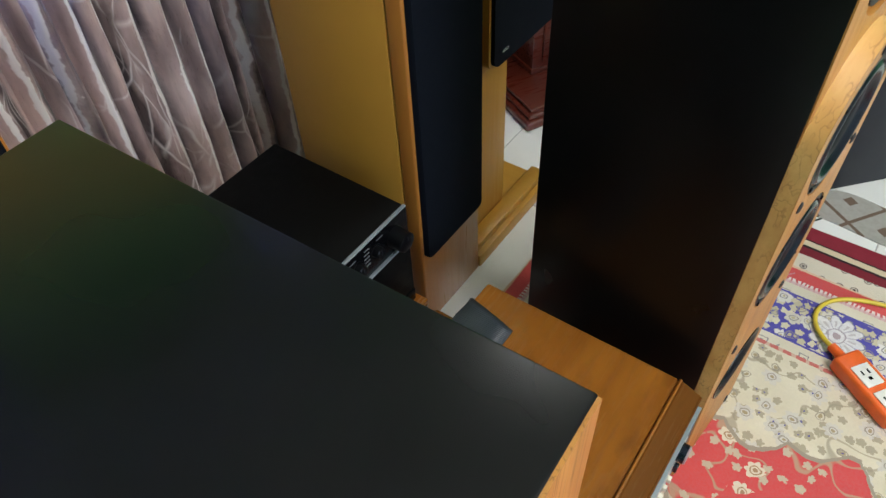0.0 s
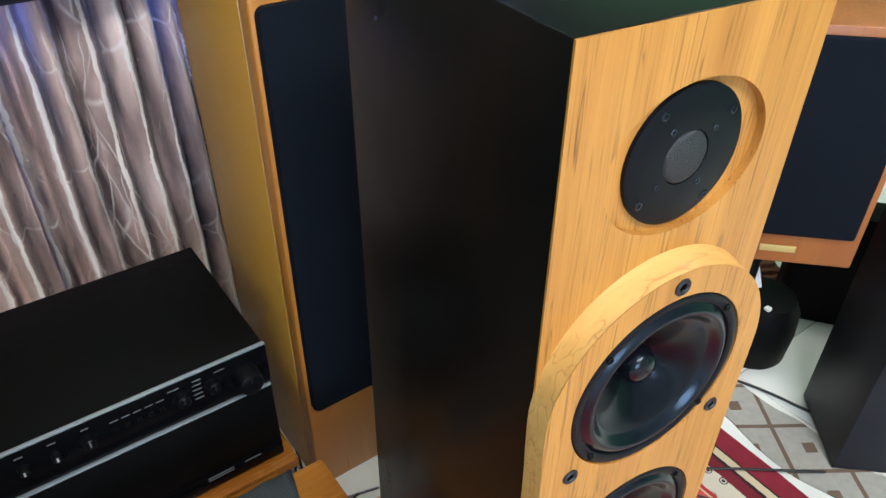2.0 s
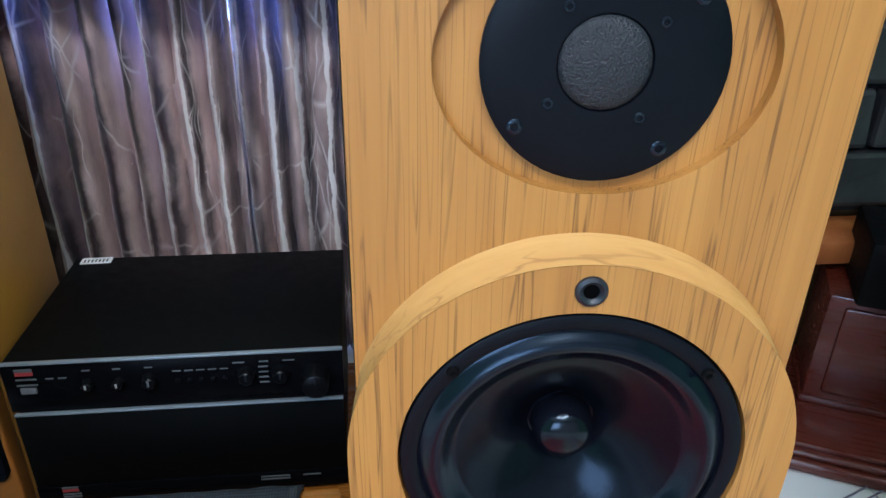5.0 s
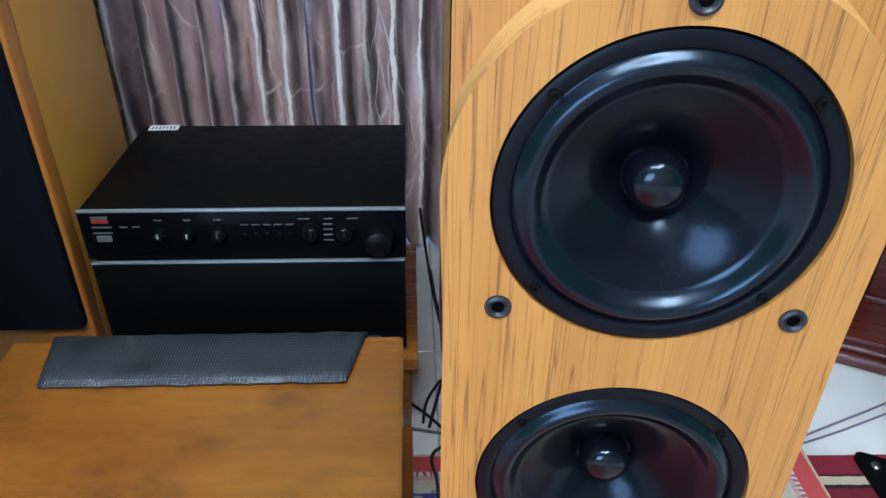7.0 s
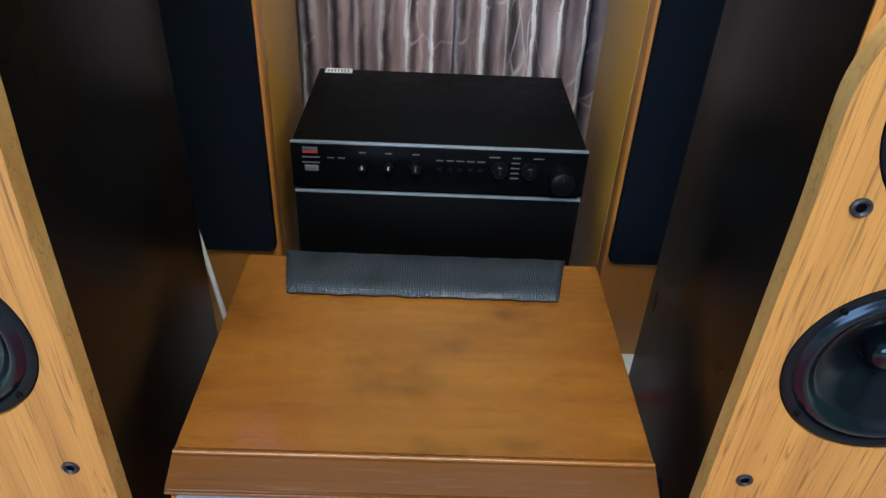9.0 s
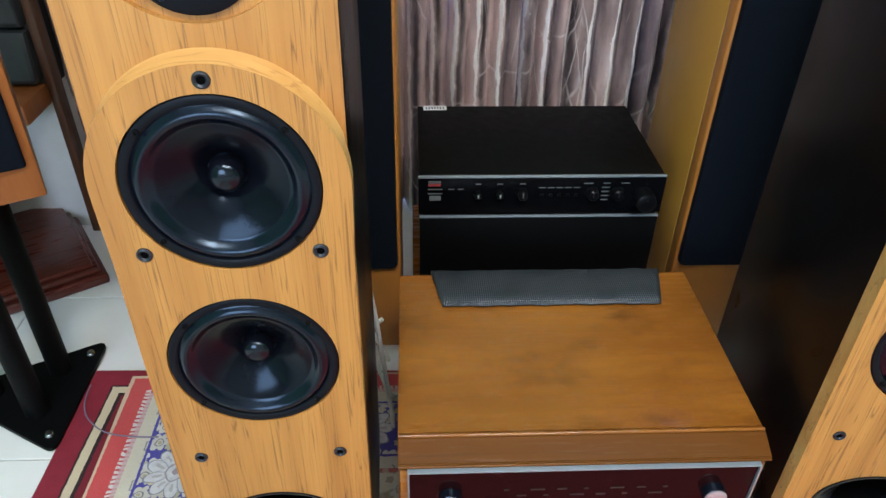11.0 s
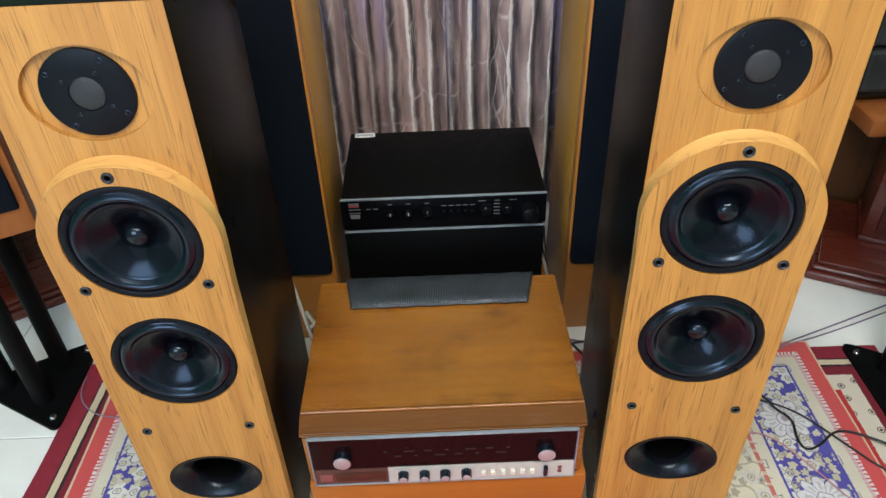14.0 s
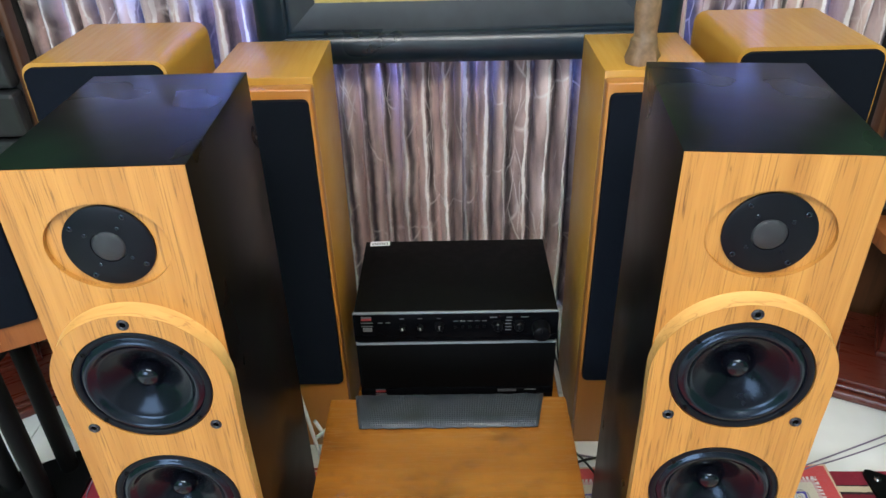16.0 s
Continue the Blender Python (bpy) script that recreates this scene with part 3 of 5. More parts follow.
def lozenge_material():
    m, nt, b = material("grey_lozenge_mat")
    c = coords(nt, (9, 9, 9), (0, 0, 0.6))
    x, y = nd(nt, "SeparateXYZ", {0: c}, out=0), nd(nt, "SeparateXYZ", {0: c}, out=1)
    fx, fy = ma(nt, "ABSOLUTE", ma(nt, "SUBTRACT", ma(nt, "FRACT", x), 0.5)), ma(nt, "ABSOLUTE", ma(nt, "SUBTRACT", ma(nt, "FRACT", y), 0.5))
    line = ma(nt, "GREATER_THAN", ma(nt, "MAXIMUM", fx, fy), 0.46)
    knot = ma(nt, "LESS_THAN", ma(nt, "MAXIMUM", fx, fy), 0.11)
    n1 = nd(nt, "TexNoise", {"Vector": c, "Scale": 9.0, "Detail": 4.0})
    col = mix(nt, n1, (0.30, 0.28, 0.25), (0.42, 0.40, 0.36))
    sock(nt, mix(nt, ma(nt, "MAXIMUM", line, knot), col, (0.15, 0.10, 0.07)), b.inputs["Base Color"])
    b.inputs["Roughness"].default_value = 0.9
    return m


# ---- building helpers ----
def box(bm, x0, x1, y0, y1, z0, z1, bev=0.0, seg=2):
    vs = [bm.verts.new((x, y, z)) for x in (x0, x1) for y in (y0, y1) for z in (z0, z1)]
    fs = [bm.faces.new([vs[i] for i in q]) for q in ((0, 1, 3, 2), (4, 6, 7, 5), (0, 4, 5, 1), (2, 3, 7, 6), (0, 2, 6, 4), (1, 5, 7, 3))]
    if bev:
        es = list({e for f in fs for e in f.edges})
        bmesh.ops.bevel(bm, geom=es, offset=bev, segments=seg, affect="EDGES", profile=0.5)
    return bm


def cube(*a, **k):
    return box(bmesh.new(), *a, **k)


def lathe(bm, profile, cx=0.0, cz=0.0, sx=1.0, sz=1.0, n=48, y0=0.0):
    """Turn a profile of (radius, y) about the y axis through (cx, cz)."""
    rings = []
    for r, y in profile:
        if r < 1e-6:
            rings.append([bm.verts.new((cx, y0 + y, cz))])
        else:
            rings.append([bm.verts.new((cx + sx * r * math.cos(2 * math.pi * i / n), y0 + y, cz + sz * r * math.sin(2 * math.pi * i / n))) for i in range(n)])
    for a, b in zip(rings, rings[1:]):
        for i in range(n):
            j = (i + 1) % n
            q = [a[i % len(a)], a[j % len(a)], b[j % len(b)], b[i % len(b)]]
            q = list(dict.fromkeys(q))
            if len(q) > 2:
                bm.faces.new(q)
    return bm


def turned(profile, n=24):
    """Turn a profile of (radius, z) about the z axis."""
    bm = lathe(bmesh.new(), profile, n=n)
    bmesh.ops.rotate(bm, verts=bm.verts, cent=(0, 0, 0), matrix=Matrix.Rotation(radians(90), 3, "X"))
    return bm


def rod(bm, a, b, r, n=12):
    a, b = Vector(a), Vector(b)
    q = (b - a).to_track_quat("Z", "Y")
    ends = [[bm.verts.new(p + q @ Vector((r * math.cos(2 * math.pi * i / n), r * math.sin(2 * math.pi * i / n), 0))) for i in range(n)] for p in (a, b)]
    for i in range(n):
        bm.faces.new((ends[0][i], ends[0][(i + 1) % n], ends[1][(i + 1) % n], ends[1][i]))
    bm.faces.new(ends[0][::-1]), bm.faces.new(ends[1])
    return bm


def part(name, bm, mat, parent=None, label="", smooth=True):
    me = bpy.data.meshes.new(name)
    bmesh.ops.recalc_face_normals(bm, faces=bm.faces)
    bm.to_mesh(me)
    bm.free()
    me.materials.append(mat)
    if smooth:
        me.polygons.foreach_set("use_smooth", [True] * len(me.polygons))
        me.set_sharp_from_angle(angle=radians(38))
    ob = new(name, me)
    ob.parent = parent
    if label:
        tagged(ob, label)
    return ob


def thing(name, label, category, m=None, group="", kind=""):
    ob = new(name)
    ob.empty_display_size = 0.1
    if m is not None:
        ob.matrix_world = m
    return tagged(ob, label, category, group, kind)


def cable(name, pts, r, mat, label):
    cu = bpy.data.curves.new(name, "CURVE")
    cu.dimensions, cu.bevel_depth, cu.bevel_resolution, cu.resolution_u = "3D", r, 2, 8
    sp = cu.splines.new("NURBS")
    sp.points.add(len(pts) - 1)
    for p, q in zip(sp.points, pts):
        p.co = (*q, 1.0)
    sp.use_endpoint_u, sp.order_u = True, 3
    cu.materials.append(mat)
    return tagged(new(name, cu), label, "cable")


def star_ring(bm, cx, cz, inner, outline, y, corners=(), n=72):
    """Flat face at y between an inner loop and an outline, both functions of the angle round (cx, cz)."""
    angs = sorted({round((2 * math.pi * i / n) % (2 * math.pi), 6) for i in range(n)} | {round(a % (2 * math.pi), 6) for a in corners})
    a = [bm.verts.new((cx + inner(t)[0], y, cz + inner(t)[1])) for t in angs]
    b = [bm.verts.new((cx + outline(t)[0], y, cz + outline(t)[1])) for t in angs]
    for i in range(len(angs)):
        j = (i + 1) % len(angs)
        bm.faces.new((a[i], a[j], b[j], b[i]))
    return a, b


def rect_outline(cx, cz, x0, x1, z0, z1):
    def f(t):
        c, s = math.cos(t), math.sin(t)
        k = min([(x1 - cx) / c if c > 1e-9 else (x0 - cx) / c if c < -1e-9 else 9, (z1 - cz) / s if s > 1e-9 else (z0 - cz) / s if s < -1e-9 else 9])
        return k * c, k * s
    return f, [math.atan2(z - cz, x - cx) for x in (x0, x1) for z in (z0, z1)]


def ellipse(rx, rz):
    return lambda t: (rx * rz * math.cos(t) / math.hypot(rz * math.cos(t), rx * math.sin(t)), rx * rz * math.sin(t) / math.hypot(rz * math.cos(t), rx * math.sin(t)))


def wall_behind(bm, loop, y):
    back = [bm.verts.new((v.co.x, y, v.co.z)) for v in loop]
    for i in range(len(loop)):
        j = (i + 1) % len(loop)
        bm.faces.new((loop[i], loop[j], back[j], back[i]))
    return back


# ---- room ----
X0, X1, Y0, Y1, ZC = -2.3, 2.5, -3.2, 1.22, 2.7
WIN = (-0.88, 1.0, 0.74, 2.1)


def wall_with_hole(name, x0, x1, y0, y1, z0, z1, hx0, hx1, hz0, hz1, mat):
    bm = bmesh.new()
    box(bm, x0, hx0, y0, y1, z0, z1), box(bm, hx1, x1, y0, y1, z0, z1)
    box(bm, hx0, hx1, y0, y1, z0, hz0), box(bm, hx0, hx1, y0, y1, hz1, z1)
    return tagged(part(name, bm, mat, smooth=False), "plastered wall with a window opening", "wall", kind="structure")


wall_with_hole("wall_north", X0, X1, Y1, Y1 + 0.2, 0.0, ZC, *WIN, WALL)
wall_with_hole("wall_south", X0, X1, Y0 - 0.2, Y0, 0.0, ZC, -2.05, -0.55, 0.85, 2.25, WALL)
tagged(part("wall_west", cube(X0 - 0.2, X0, Y0 - 0.2, Y1 + 0.2, 0, ZC), GREEN_WALL, smooth=False), "green painted plaster side wall", "wall", kind="structure")
tagged(part("wall_east", cube(X1, X1 + 0.2, Y0 - 0.2, Y1 + 0.2, 0, ZC), GREEN_WALL, smooth=False), "green painted plaster side wall", "wall", kind="structure")
tagged(part("ceiling", cube(X0 - 0.2, X1 + 0.2, Y0 - 0.2, Y1 + 0.2, ZC, ZC + 0.12), CEILING, smooth=False), "plain white painted ceiling", "ceiling", kind="structure")


def ceiling_light(x, y):
    t = thing("ceiling_light", "square white ceiling lamp set against the ceiling, out of view", "lamp", pose(x, y, ZC), "ceiling lamps")
    part("housing", cube(-0.27, 0.27, -0.27, 0.27, -0.03, 0.0, bev=0.004), WHITE_PLASTIC, t)


# housings for all of them, the two added ones included
for lx, ly, _ in LAMPS:
    ceiling_light(lx, ly)


def window_frame(name, x0, x1, y, z0, z1):
    t = thing(name, "white framed window with clear panes", "window", pose(0, y, 0), kind="structure")
    bm = bmesh.new()
    for a, b in ((x0, x0 + 0.05), ((x0 + x1) / 2 - 0.025, (x0 + x1) / 2 + 0.025), (x1 - 0.05, x1)):
        box(bm, a, b, -0.02, 0.02, z0, z1)
    for a, b in ((z0, z0 + 0.05), (z1 - 0.05, z1)):
        for c, e in ((x0 + 0.05, (x0 + x1) / 2 - 0.025), ((x0 + x1) / 2 + 0.025, x1 - 0.05)):
            box(bm, c, e, -0.02, 0.02, a, b)
    part("window_frame", bm, WHITE_PLASTIC, t, smooth=False)


window_frame("window_1", WIN[0], WIN[1], Y1 + 0.17, WIN[2], WIN[3])
window_frame("window_2", -2.05, -0.55, Y0 - 0.1, 0.85, 2.25)

# side piers of dark stone either side of the curtains, with a wooden ledge and post
pier_blocks = []
for name, xa, xb in (("wall_pier_west", -1.9, -1.02), ("wall_pier_east", 1.125, 2.0)):
    tagged(part(name, cube(xa, xb, 1.03, Y1, 0.38, 1.50), PIER, smooth=False), "dark pier faced with stacked dark stone blocks", "wall", kind="structure")
    pier_blocks.append((bpy.data.objects[name], xa, xb))
# the east base lies in shadow, put in as a dark wood colour
for name, xa, xb in (("wall_base_west", -1.9, -1.02), ("wall_base_east", 1.125, 2.0)):
    west = xa < 0
    tagged(part(name, cube(xa, xb, 1.05, Y1, 0.0, 0.38), WALL if west else POST_SHADE_WOOD, smooth=False), "pale plaster wall below a wooden ledge" if west else "wall below a wooden ledge, coloured dark for the shadow there", "wall", kind="structure")
for name, xa, xb, zt in (("trim_ledge_west", -1.9, -1.02, 0.40), ("trim_ledge_east", 1.14, 2.0, 0.37)):
    tagged(part(name, cube(xa, xb, 0.90, 1.03, zt - 0.05, zt, bev=0.008), CHERRY), "polished brown wooden ledge below dark stone", "ledge", kind="structure")
for name, xa in (("trim_post_west", -1.02), ("trim_post_east", 1.10)):
    tagged(part(name, cube(xa, xa + 0.02, 1.02, 1.06, 0.0, 2.3, bev=0.004), POST_SHADE_WOOD), "plain brown wooden upright beside the curtain", "trim", kind="structure")


for name, xa, xb in (("wall_upper_west", X0, -1.03), ("wall_upper_east", 1.15, X1)):
    tagged(part(name, cube(xa, xb, 0.955, 1.22, 1.50, ZC), GREEN_WALL, smooth=False), "plain green painted wall above dark stone blocks", "wall", kind="structure")


# ---- curtains ----
def curtain(x0, x1, seed):
    """Pleated cloth hanging to the floor."""
    bm = bmesh.new()
    rnd = random.Random(seed)
    folds, x = [], x0
    while x < x1:
        w = rnd.uniform(0.038, 0.066)
        folds.append((x, w, rnd.uniform(0.5, 1.0)))
        x += w
    nx, nz, top = int((x1 - x0) / 0.0045), 70, 2.25
    grid = []
    for k in range(nz + 1):
        z = 0.012 + (top - 0.012) * (k / nz) ** 1.15
        row = []
        for i in range(nx + 1):
            xx = x0 + (x1 - x0) * i / nx
            wob = 0.012 * noise.noise((xx * 2.5, z * 1.6, seed)) + 0.005 * noise.noise((xx * 9, z * 7, seed + 3))
            u = xx + wob
            f = max((q for q in folds if q[0] <= u), default=folds[0], key=lambda q: q[0])
            s = (u - f[0]) / f[1]
            depth = 0.098 * f[2] * (0.85 + 0.3 * noise.noise((f[0] * 7, z * 1.3, 1.0)))
            y = 1.168 - depth * math.sin(math.pi * min(max(s, 0), 1)) ** 0.65 + 0.004 * noise.noise((xx * 22, z * 15, seed))
            row.append(bm.verts.new((xx, y, z)))
        grid.append(row)
    for k in range(nz):
        for i in range(nx):
            bm.faces.new((grid[k][i], grid[k][i + 1], grid[k + 1][i + 1], grid[k + 1][i]))
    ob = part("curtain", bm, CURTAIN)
    so = ob.modifiers.new("thickness", "SOLIDIFY")
    so.thickness = 0.0012
    return tagged(ob, "pleated mauve-brown satin curtain printed with pale twigs", "curtain", group="curtains on the back wall")


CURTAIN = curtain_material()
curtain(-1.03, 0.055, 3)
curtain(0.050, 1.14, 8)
tagged(part("curtain_rod", rod(bmesh.new(), (-1.05, 1.10, 2.26), (1.17, 1.10, 2.26), 0.014), CHERRY), "brown wooden curtain rod above the window", "curtain rod")


# ---- picture ----
def picture(cx, z0, w, h, y, side=0.14):
    t = thing("framed_picture", "large gold painting of a vase in a wide blue-black stepped frame", "picture", pose(cx, y, z0))
    prof = ((0.0, 0.0), (0.0, -0.03), (0.010, -0.042), (0.030, -0.049), (0.052, -0.047), (0.066, -0.036), (0.072, -0.036), (0.076, -0.030), (0.082, -0.030), (side, -0.016), (side, 0.0))
    for name, (p, q, ux, uz) in (("bottom_rail", ((0, 0), (w, 0), 0, 1)), ("top_rail", ((0, h), (w, h), 0, -1)), ("left_stile", ((0, 0), (0, h), 1, 0)), ("right_stile", ((w, 0), (w, h), -1, 0))):
        bm = bmesh.new()
        rows = []
        for end, sgn in ((p, 1), (q, -1)):
            rows.append([bm.verts.new((end[0] + ux * d + (sgn * d if ux == 0 else 0) - w / 2, yy, end[1] + uz * d + (sgn * d if uz == 0 else 0))) for d, yy in prof])
        for a in range(len(prof) - 1):
            bm.faces.new((rows[0][a], rows[0][a + 1], rows[1][a + 1], rows[1][a]))
        r = part(name, bm, PICTURE_FRAME, t)
        r.data.materials.append(PICTURE_SLIP)
        for po in r.data.polygons:
            if po.index == len(prof) - 3:
                po.material_index = 1
    bm = bmesh.new()
    s = side
    box(bm, s - w / 2 - 0.004, w / 2 - s + 0.004, -0.013, -0.009, s - 0.004, s + 0.004), box(bm, s - w / 2 - 0.004, w / 2 - s + 0.004, -0.013, -0.009, h - s - 0.004, h - s + 0.004)
    box(bm, s - w / 2 - 0.004, s - w / 2 + 0.004, -0.013, -0.009, s + 0.004, h - s - 0.004), box(bm, w / 2 - s - 0.004, w / 2 - s + 0.004, -0.013, -0.009, s + 0.004, h - s - 0.004)
    part("gilt_slip", bm, GILT, t, smooth=False)
    part("canvas", cube(s - w / 2, w / 2 - s, -0.008, -0.002, s, h - s), canvas_material(), t, "gold painted canvas", smooth=False)
    bm = bmesh.new()
    out = ((-0.052, 0.0), (0.052, 0.003), (0.075, 0.012), (0.098, 0.075), (0.12, 0.21), (-0.115, 0.21), (-0.105, 0.085), (-0.078, 0.012))
    va = [bm.verts.new((x, -0.0105, s + 0.026 + z)) for x, z in out]
    vb = [bm.verts.new((x, -0.008, s + 0.026 + z)) for x, z in out]
    bm.faces.new(va)
    for i in range(len(va)):
        j = (i + 1) % len(va)
        bm.faces.new((va[i], va[j], vb[j], vb[i]))
    part("painted_vase", bm, vase_material(), t, "translucent green-grey glass vase", smooth=False)


picture(0.071, 0.8145, 0.99, 1.20, 1.056)


# ---- floor coverings ----
def slab(name, x0, x1, y0, y1, z0, z1, mat, label, category, rag=0.0, seed=1):
    bm = bmesh.new()
    cx, cy = (x0 + x1) / 2, (y0 + y1) / 2
    nx, ny = 60, 60
    g = []
    for j in range(ny + 1):
        row = []
        for i in range(nx + 1):
            x, y = x0 + (x1 - x0) * i / nx, y0 + (y1 - y0) * j / ny
            k = 0.004 + rag
            dx, dy = k * noise.noise((x * 6, y * 6, seed)), k * noise.noise((x * 6, y * 6, seed + 9))
            row.append(bm.verts.new((x + dx - cx, y + dy - cy, z1 + 0.0012 * noise.noise((x * 8, y * 8, seed)))))
        g.append(row)
    for j in range(ny):
        for i in range(nx):
            bm.faces.new((g[j][i], g[j][i + 1], g[j + 1][i + 1], g[j + 1][i]))
    rim = g[0] + [r[-1] for r in g[1:]] + g[-1][-2::-1] + [r[0] for r in g[-2:0:-1]]
    low = [bm.verts.new((v.co.x, v.co.y, z0)) for v in rim]
    for i in range(len(rim)):
        j = (i + 1) % len(rim)
        bm.faces.new((rim[i], low[i], low[j], rim[j]))
    ob = part(name, bm, mat)
    ob.location = (cx, cy, 0)
    return tagged(ob, label, category)


striped = slab("striped_rug", -0.834, 1.045, -1.75, 0.512, 0.0, 0.005, under_rug_material(0.9395, 1.135), "maroon wool rug with cream and black border stripes", "rug")
striped.matrix_world = pose(-0.834, 0.512, 0, 0, 0, -1.3) @ Matrix.Translation((0.9395, -1.131, 0))
slab("patterned_rug", -0.753, 0.886, -1.65, 0.488, 0.0, 0.0105, rug_material(0.8195, 1.069), "red, cream and blue floral wool rug lying on a second rug", "rug")
slab("grey_mat", 1.06, 1.185, -0.75, 0.29, 0.0, 0.004, lozenge_material(), "thin grey mat with brown lozenges and a ragged edge", "mat", rag=0.03, seed=4)
RUG = 0.011


# ---- teak tower speakers ----
def woofer(t, cz):
    w = part("woofer", lathe(bmesh.new(), ((0.0770, 0.004), (0.0778, 0.0012), (0.0795, 0.0002), (0.0842, 0.0), (0.0860, 0.0008), (0.0867, 0.005), (0.070, 0.008)), cz=cz, n=72), BLACK_FRAME, t, "black loudspeaker driver with a rubber surround")
    prof = []
    for k in range(17):
        u = k / 16
        prof.append((0.0782 - 0.0202 * u, 0.0030 + 0.0002 * u + 0.0030 * u * u - 0.0056 * math.sin(math.pi * u ** 0.9) ** 1.9))
    part("surround", lathe(bmesh.new(), prof, cz=cz, n=72), SURROUND, w)
    part("cone", lathe(bmesh.new(), ((0.0580, 0.0062), (0.0555, 0.0071), (0.050, 0.0096), (0.043, 0.0134), (0.036, 0.0178), (0.030, 0.0222), (0.025, 0.0264), (0.021, 0.0302), (0.018, 0.0334), (0.0, 0.036)), cz=cz, n=72), CONE, w)
    part("dust_cap", lathe(bmesh.new(), [(0.0168, 0.0350), (0.0166, 0.0235), (0.0160, 0.0215)] + [(0.0154 * math.cos(a), 0.0205 - 0.0085 * math.sin(a)) for a in [math.pi / 2 * k / 7 for k in range(1, 7)]] + [(0.0, 0.0120)], cz=cz, n=36), CAP, w)
    for a in (42, 138, 222, 318):
        x, z = 0.0815 * math.cos(radians(a)), cz + 0.0815 * math.sin(radians(a))
        part("screw", lathe(bmesh.new(), ((0.0, -0.0004), (0.0012, -0.0004), (0.0015, -0.0018), (0.0027, -0.0018), (0.0032, -0.0008), (0.0032, 0.001)), cx=x, cz=z, n=12), BLACK_METAL, w)


def oval_loft(rings, cz, n=56):
    """Skin over oval rings of (half width, half height, y) round (0, cz)."""
    bm = bmesh.new()
    vs = [[bm.verts.new((rx * math.cos(2 * math.pi * i / n), y, cz + rz * math.sin(2 * math.pi * i / n))) for i in range(n)] for rx, rz, y in rings]
    for a, b in zip(vs, vs[1:]):
        for i in range(n):
            j = (i + 1) % n
            bm.faces.new((a[i], a[j], b[j], b[i]))
    return bm


def tower_speaker(m, tweeter_turn, TEAK):
    W, top, depth = 0.1105, 1.0105, 0.335
    t = thing("tower_speaker", "tall teak-fronted floor speaker with black sides standing on the rug", "loudspeaker", m, "pair of teak tower speakers")
    bm = cube(-W, W, 0.0225, depth, 0.0, top, bev=0.0018)
    bmesh.ops.delete(bm, geom=[f for f in bm.faces if f.normal.y < -0.9 or all(abs(v.co.y - 0.0225) < 1e-5 for v in f.verts)], context="FACES")
    part("cabinet", bm, EBONY, t, "black ash cabinet")
    # upper baffle with an oval recess
    cz = 0.909
    for z0, z1, c, hole, deep in ((0.832, top - 0.001, cz, ellipse(0.0725, 0.0575), 0.0285), (0.612, 0.832, 0.7145, ellipse(0.08, 0.08), 0.03), (0.36, 0.612, 0.5035, ellipse(0.08, 0.08), 0.03), (0.0, 0.36, 0.234, ellipse(0.068, 0.05), 0.03)):
        bm = bmesh.new()
        fo, corners = rect_outline(0, c, -W + 0.001, W - 0.001, z0, z1)
        a, b = star_ring(bm, 0, c, hole, fo, 0.0212, corners, 96)
        wall_behind(bm, b, 0.0232)
        back = wall_behind(bm, a, deep)
        if z0 > 0.8:
            bm.faces.new(back)
        if z0 > 0.8:
            part("baffle", bm, TEAK, t, "teak veneered upper baffle")
        else:
            part("inner_baffle", bm, TEAK, t)
    # proud lower plate with an arched head
    R, zc = 0.1128, 0.7140

    def half(z):
        if z >= zc:
            return math.sqrt(max(R * R - (z - zc) ** 2, 0))
        k = min((zc - z) / 0.09, 1.0)
        return R - (R - W) * k * k * (3 - 2 * k)
    bm = bmesh.new()
    edge_bm = bmesh.new()
    cells = ((0.0, 0.36, 0.234, ellipse(0.0745, 0.055)), (0.36, 0.612, 0.5035, ellipse(0.0877, 0.0877)), (0.612, zc + R, 0.7145, ellipse(0.0877, 0.0877)))
    for z0, z1, c, hole in cells:
        def outline(s, z0=z0, z1=z1, c=c):
            co, si = math.cos(s), math.sin(s)
            lo, hi = 0.0, 0.6
            for _ in range(40):
                k = (lo + hi) / 2
                x, z = k * co, c + k * si
                if z0 <= z <= z1 and abs(x) <= half(z):
                    lo = k
                else:
                    hi = k
            return lo * co, lo * si
        cs = [math.atan2(z - c, sx * half(z)) for z in (z0, z1 if z1 < 0.7 else z0) for sx in (-1, 1)]
        a, b = star_ring(bm, 0, c, hole, outline, 0.0, cs, 120)
        wall_behind(bm, a, 0.020)
    part("front_plate", bm, TEAK, t, "proud teak plate with an arched head")
    outl = [(half(z), z) for z in [0.0, 0.2, 0.4, 0.55] + [0.58 + 0.012 * k for k in range(12)]]
    arc = [(R * math.cos(s), zc + R * math.sin(s)) for s in [math.pi * k / 48 for k in range(49)]]
    outl = [p for p in outl if p[1] < zc - 0.004] + arc + [(-x, z) for x, z in reversed(outl) if z < zc - 0.004]
    f = [edge_bm.verts.new((x, 0.0004, z)) for x, z in outl]
    k = [edge_bm.verts.new((x, 0.0222, z + (0.006 if z > zc + 0.03 else 0.0))) for x, z in outl]
    for i in range(len(outl)):
        j = (i + 1) % len(outl)
        edge_bm.faces.new((f[i], f[j], k[j], k[i]))
    part("plate_edge", edge_bm, TEAK_EDGE, t, "pale rounded wooden edge")
    woofer(t, 0.7145), woofer(t, 0.5035)
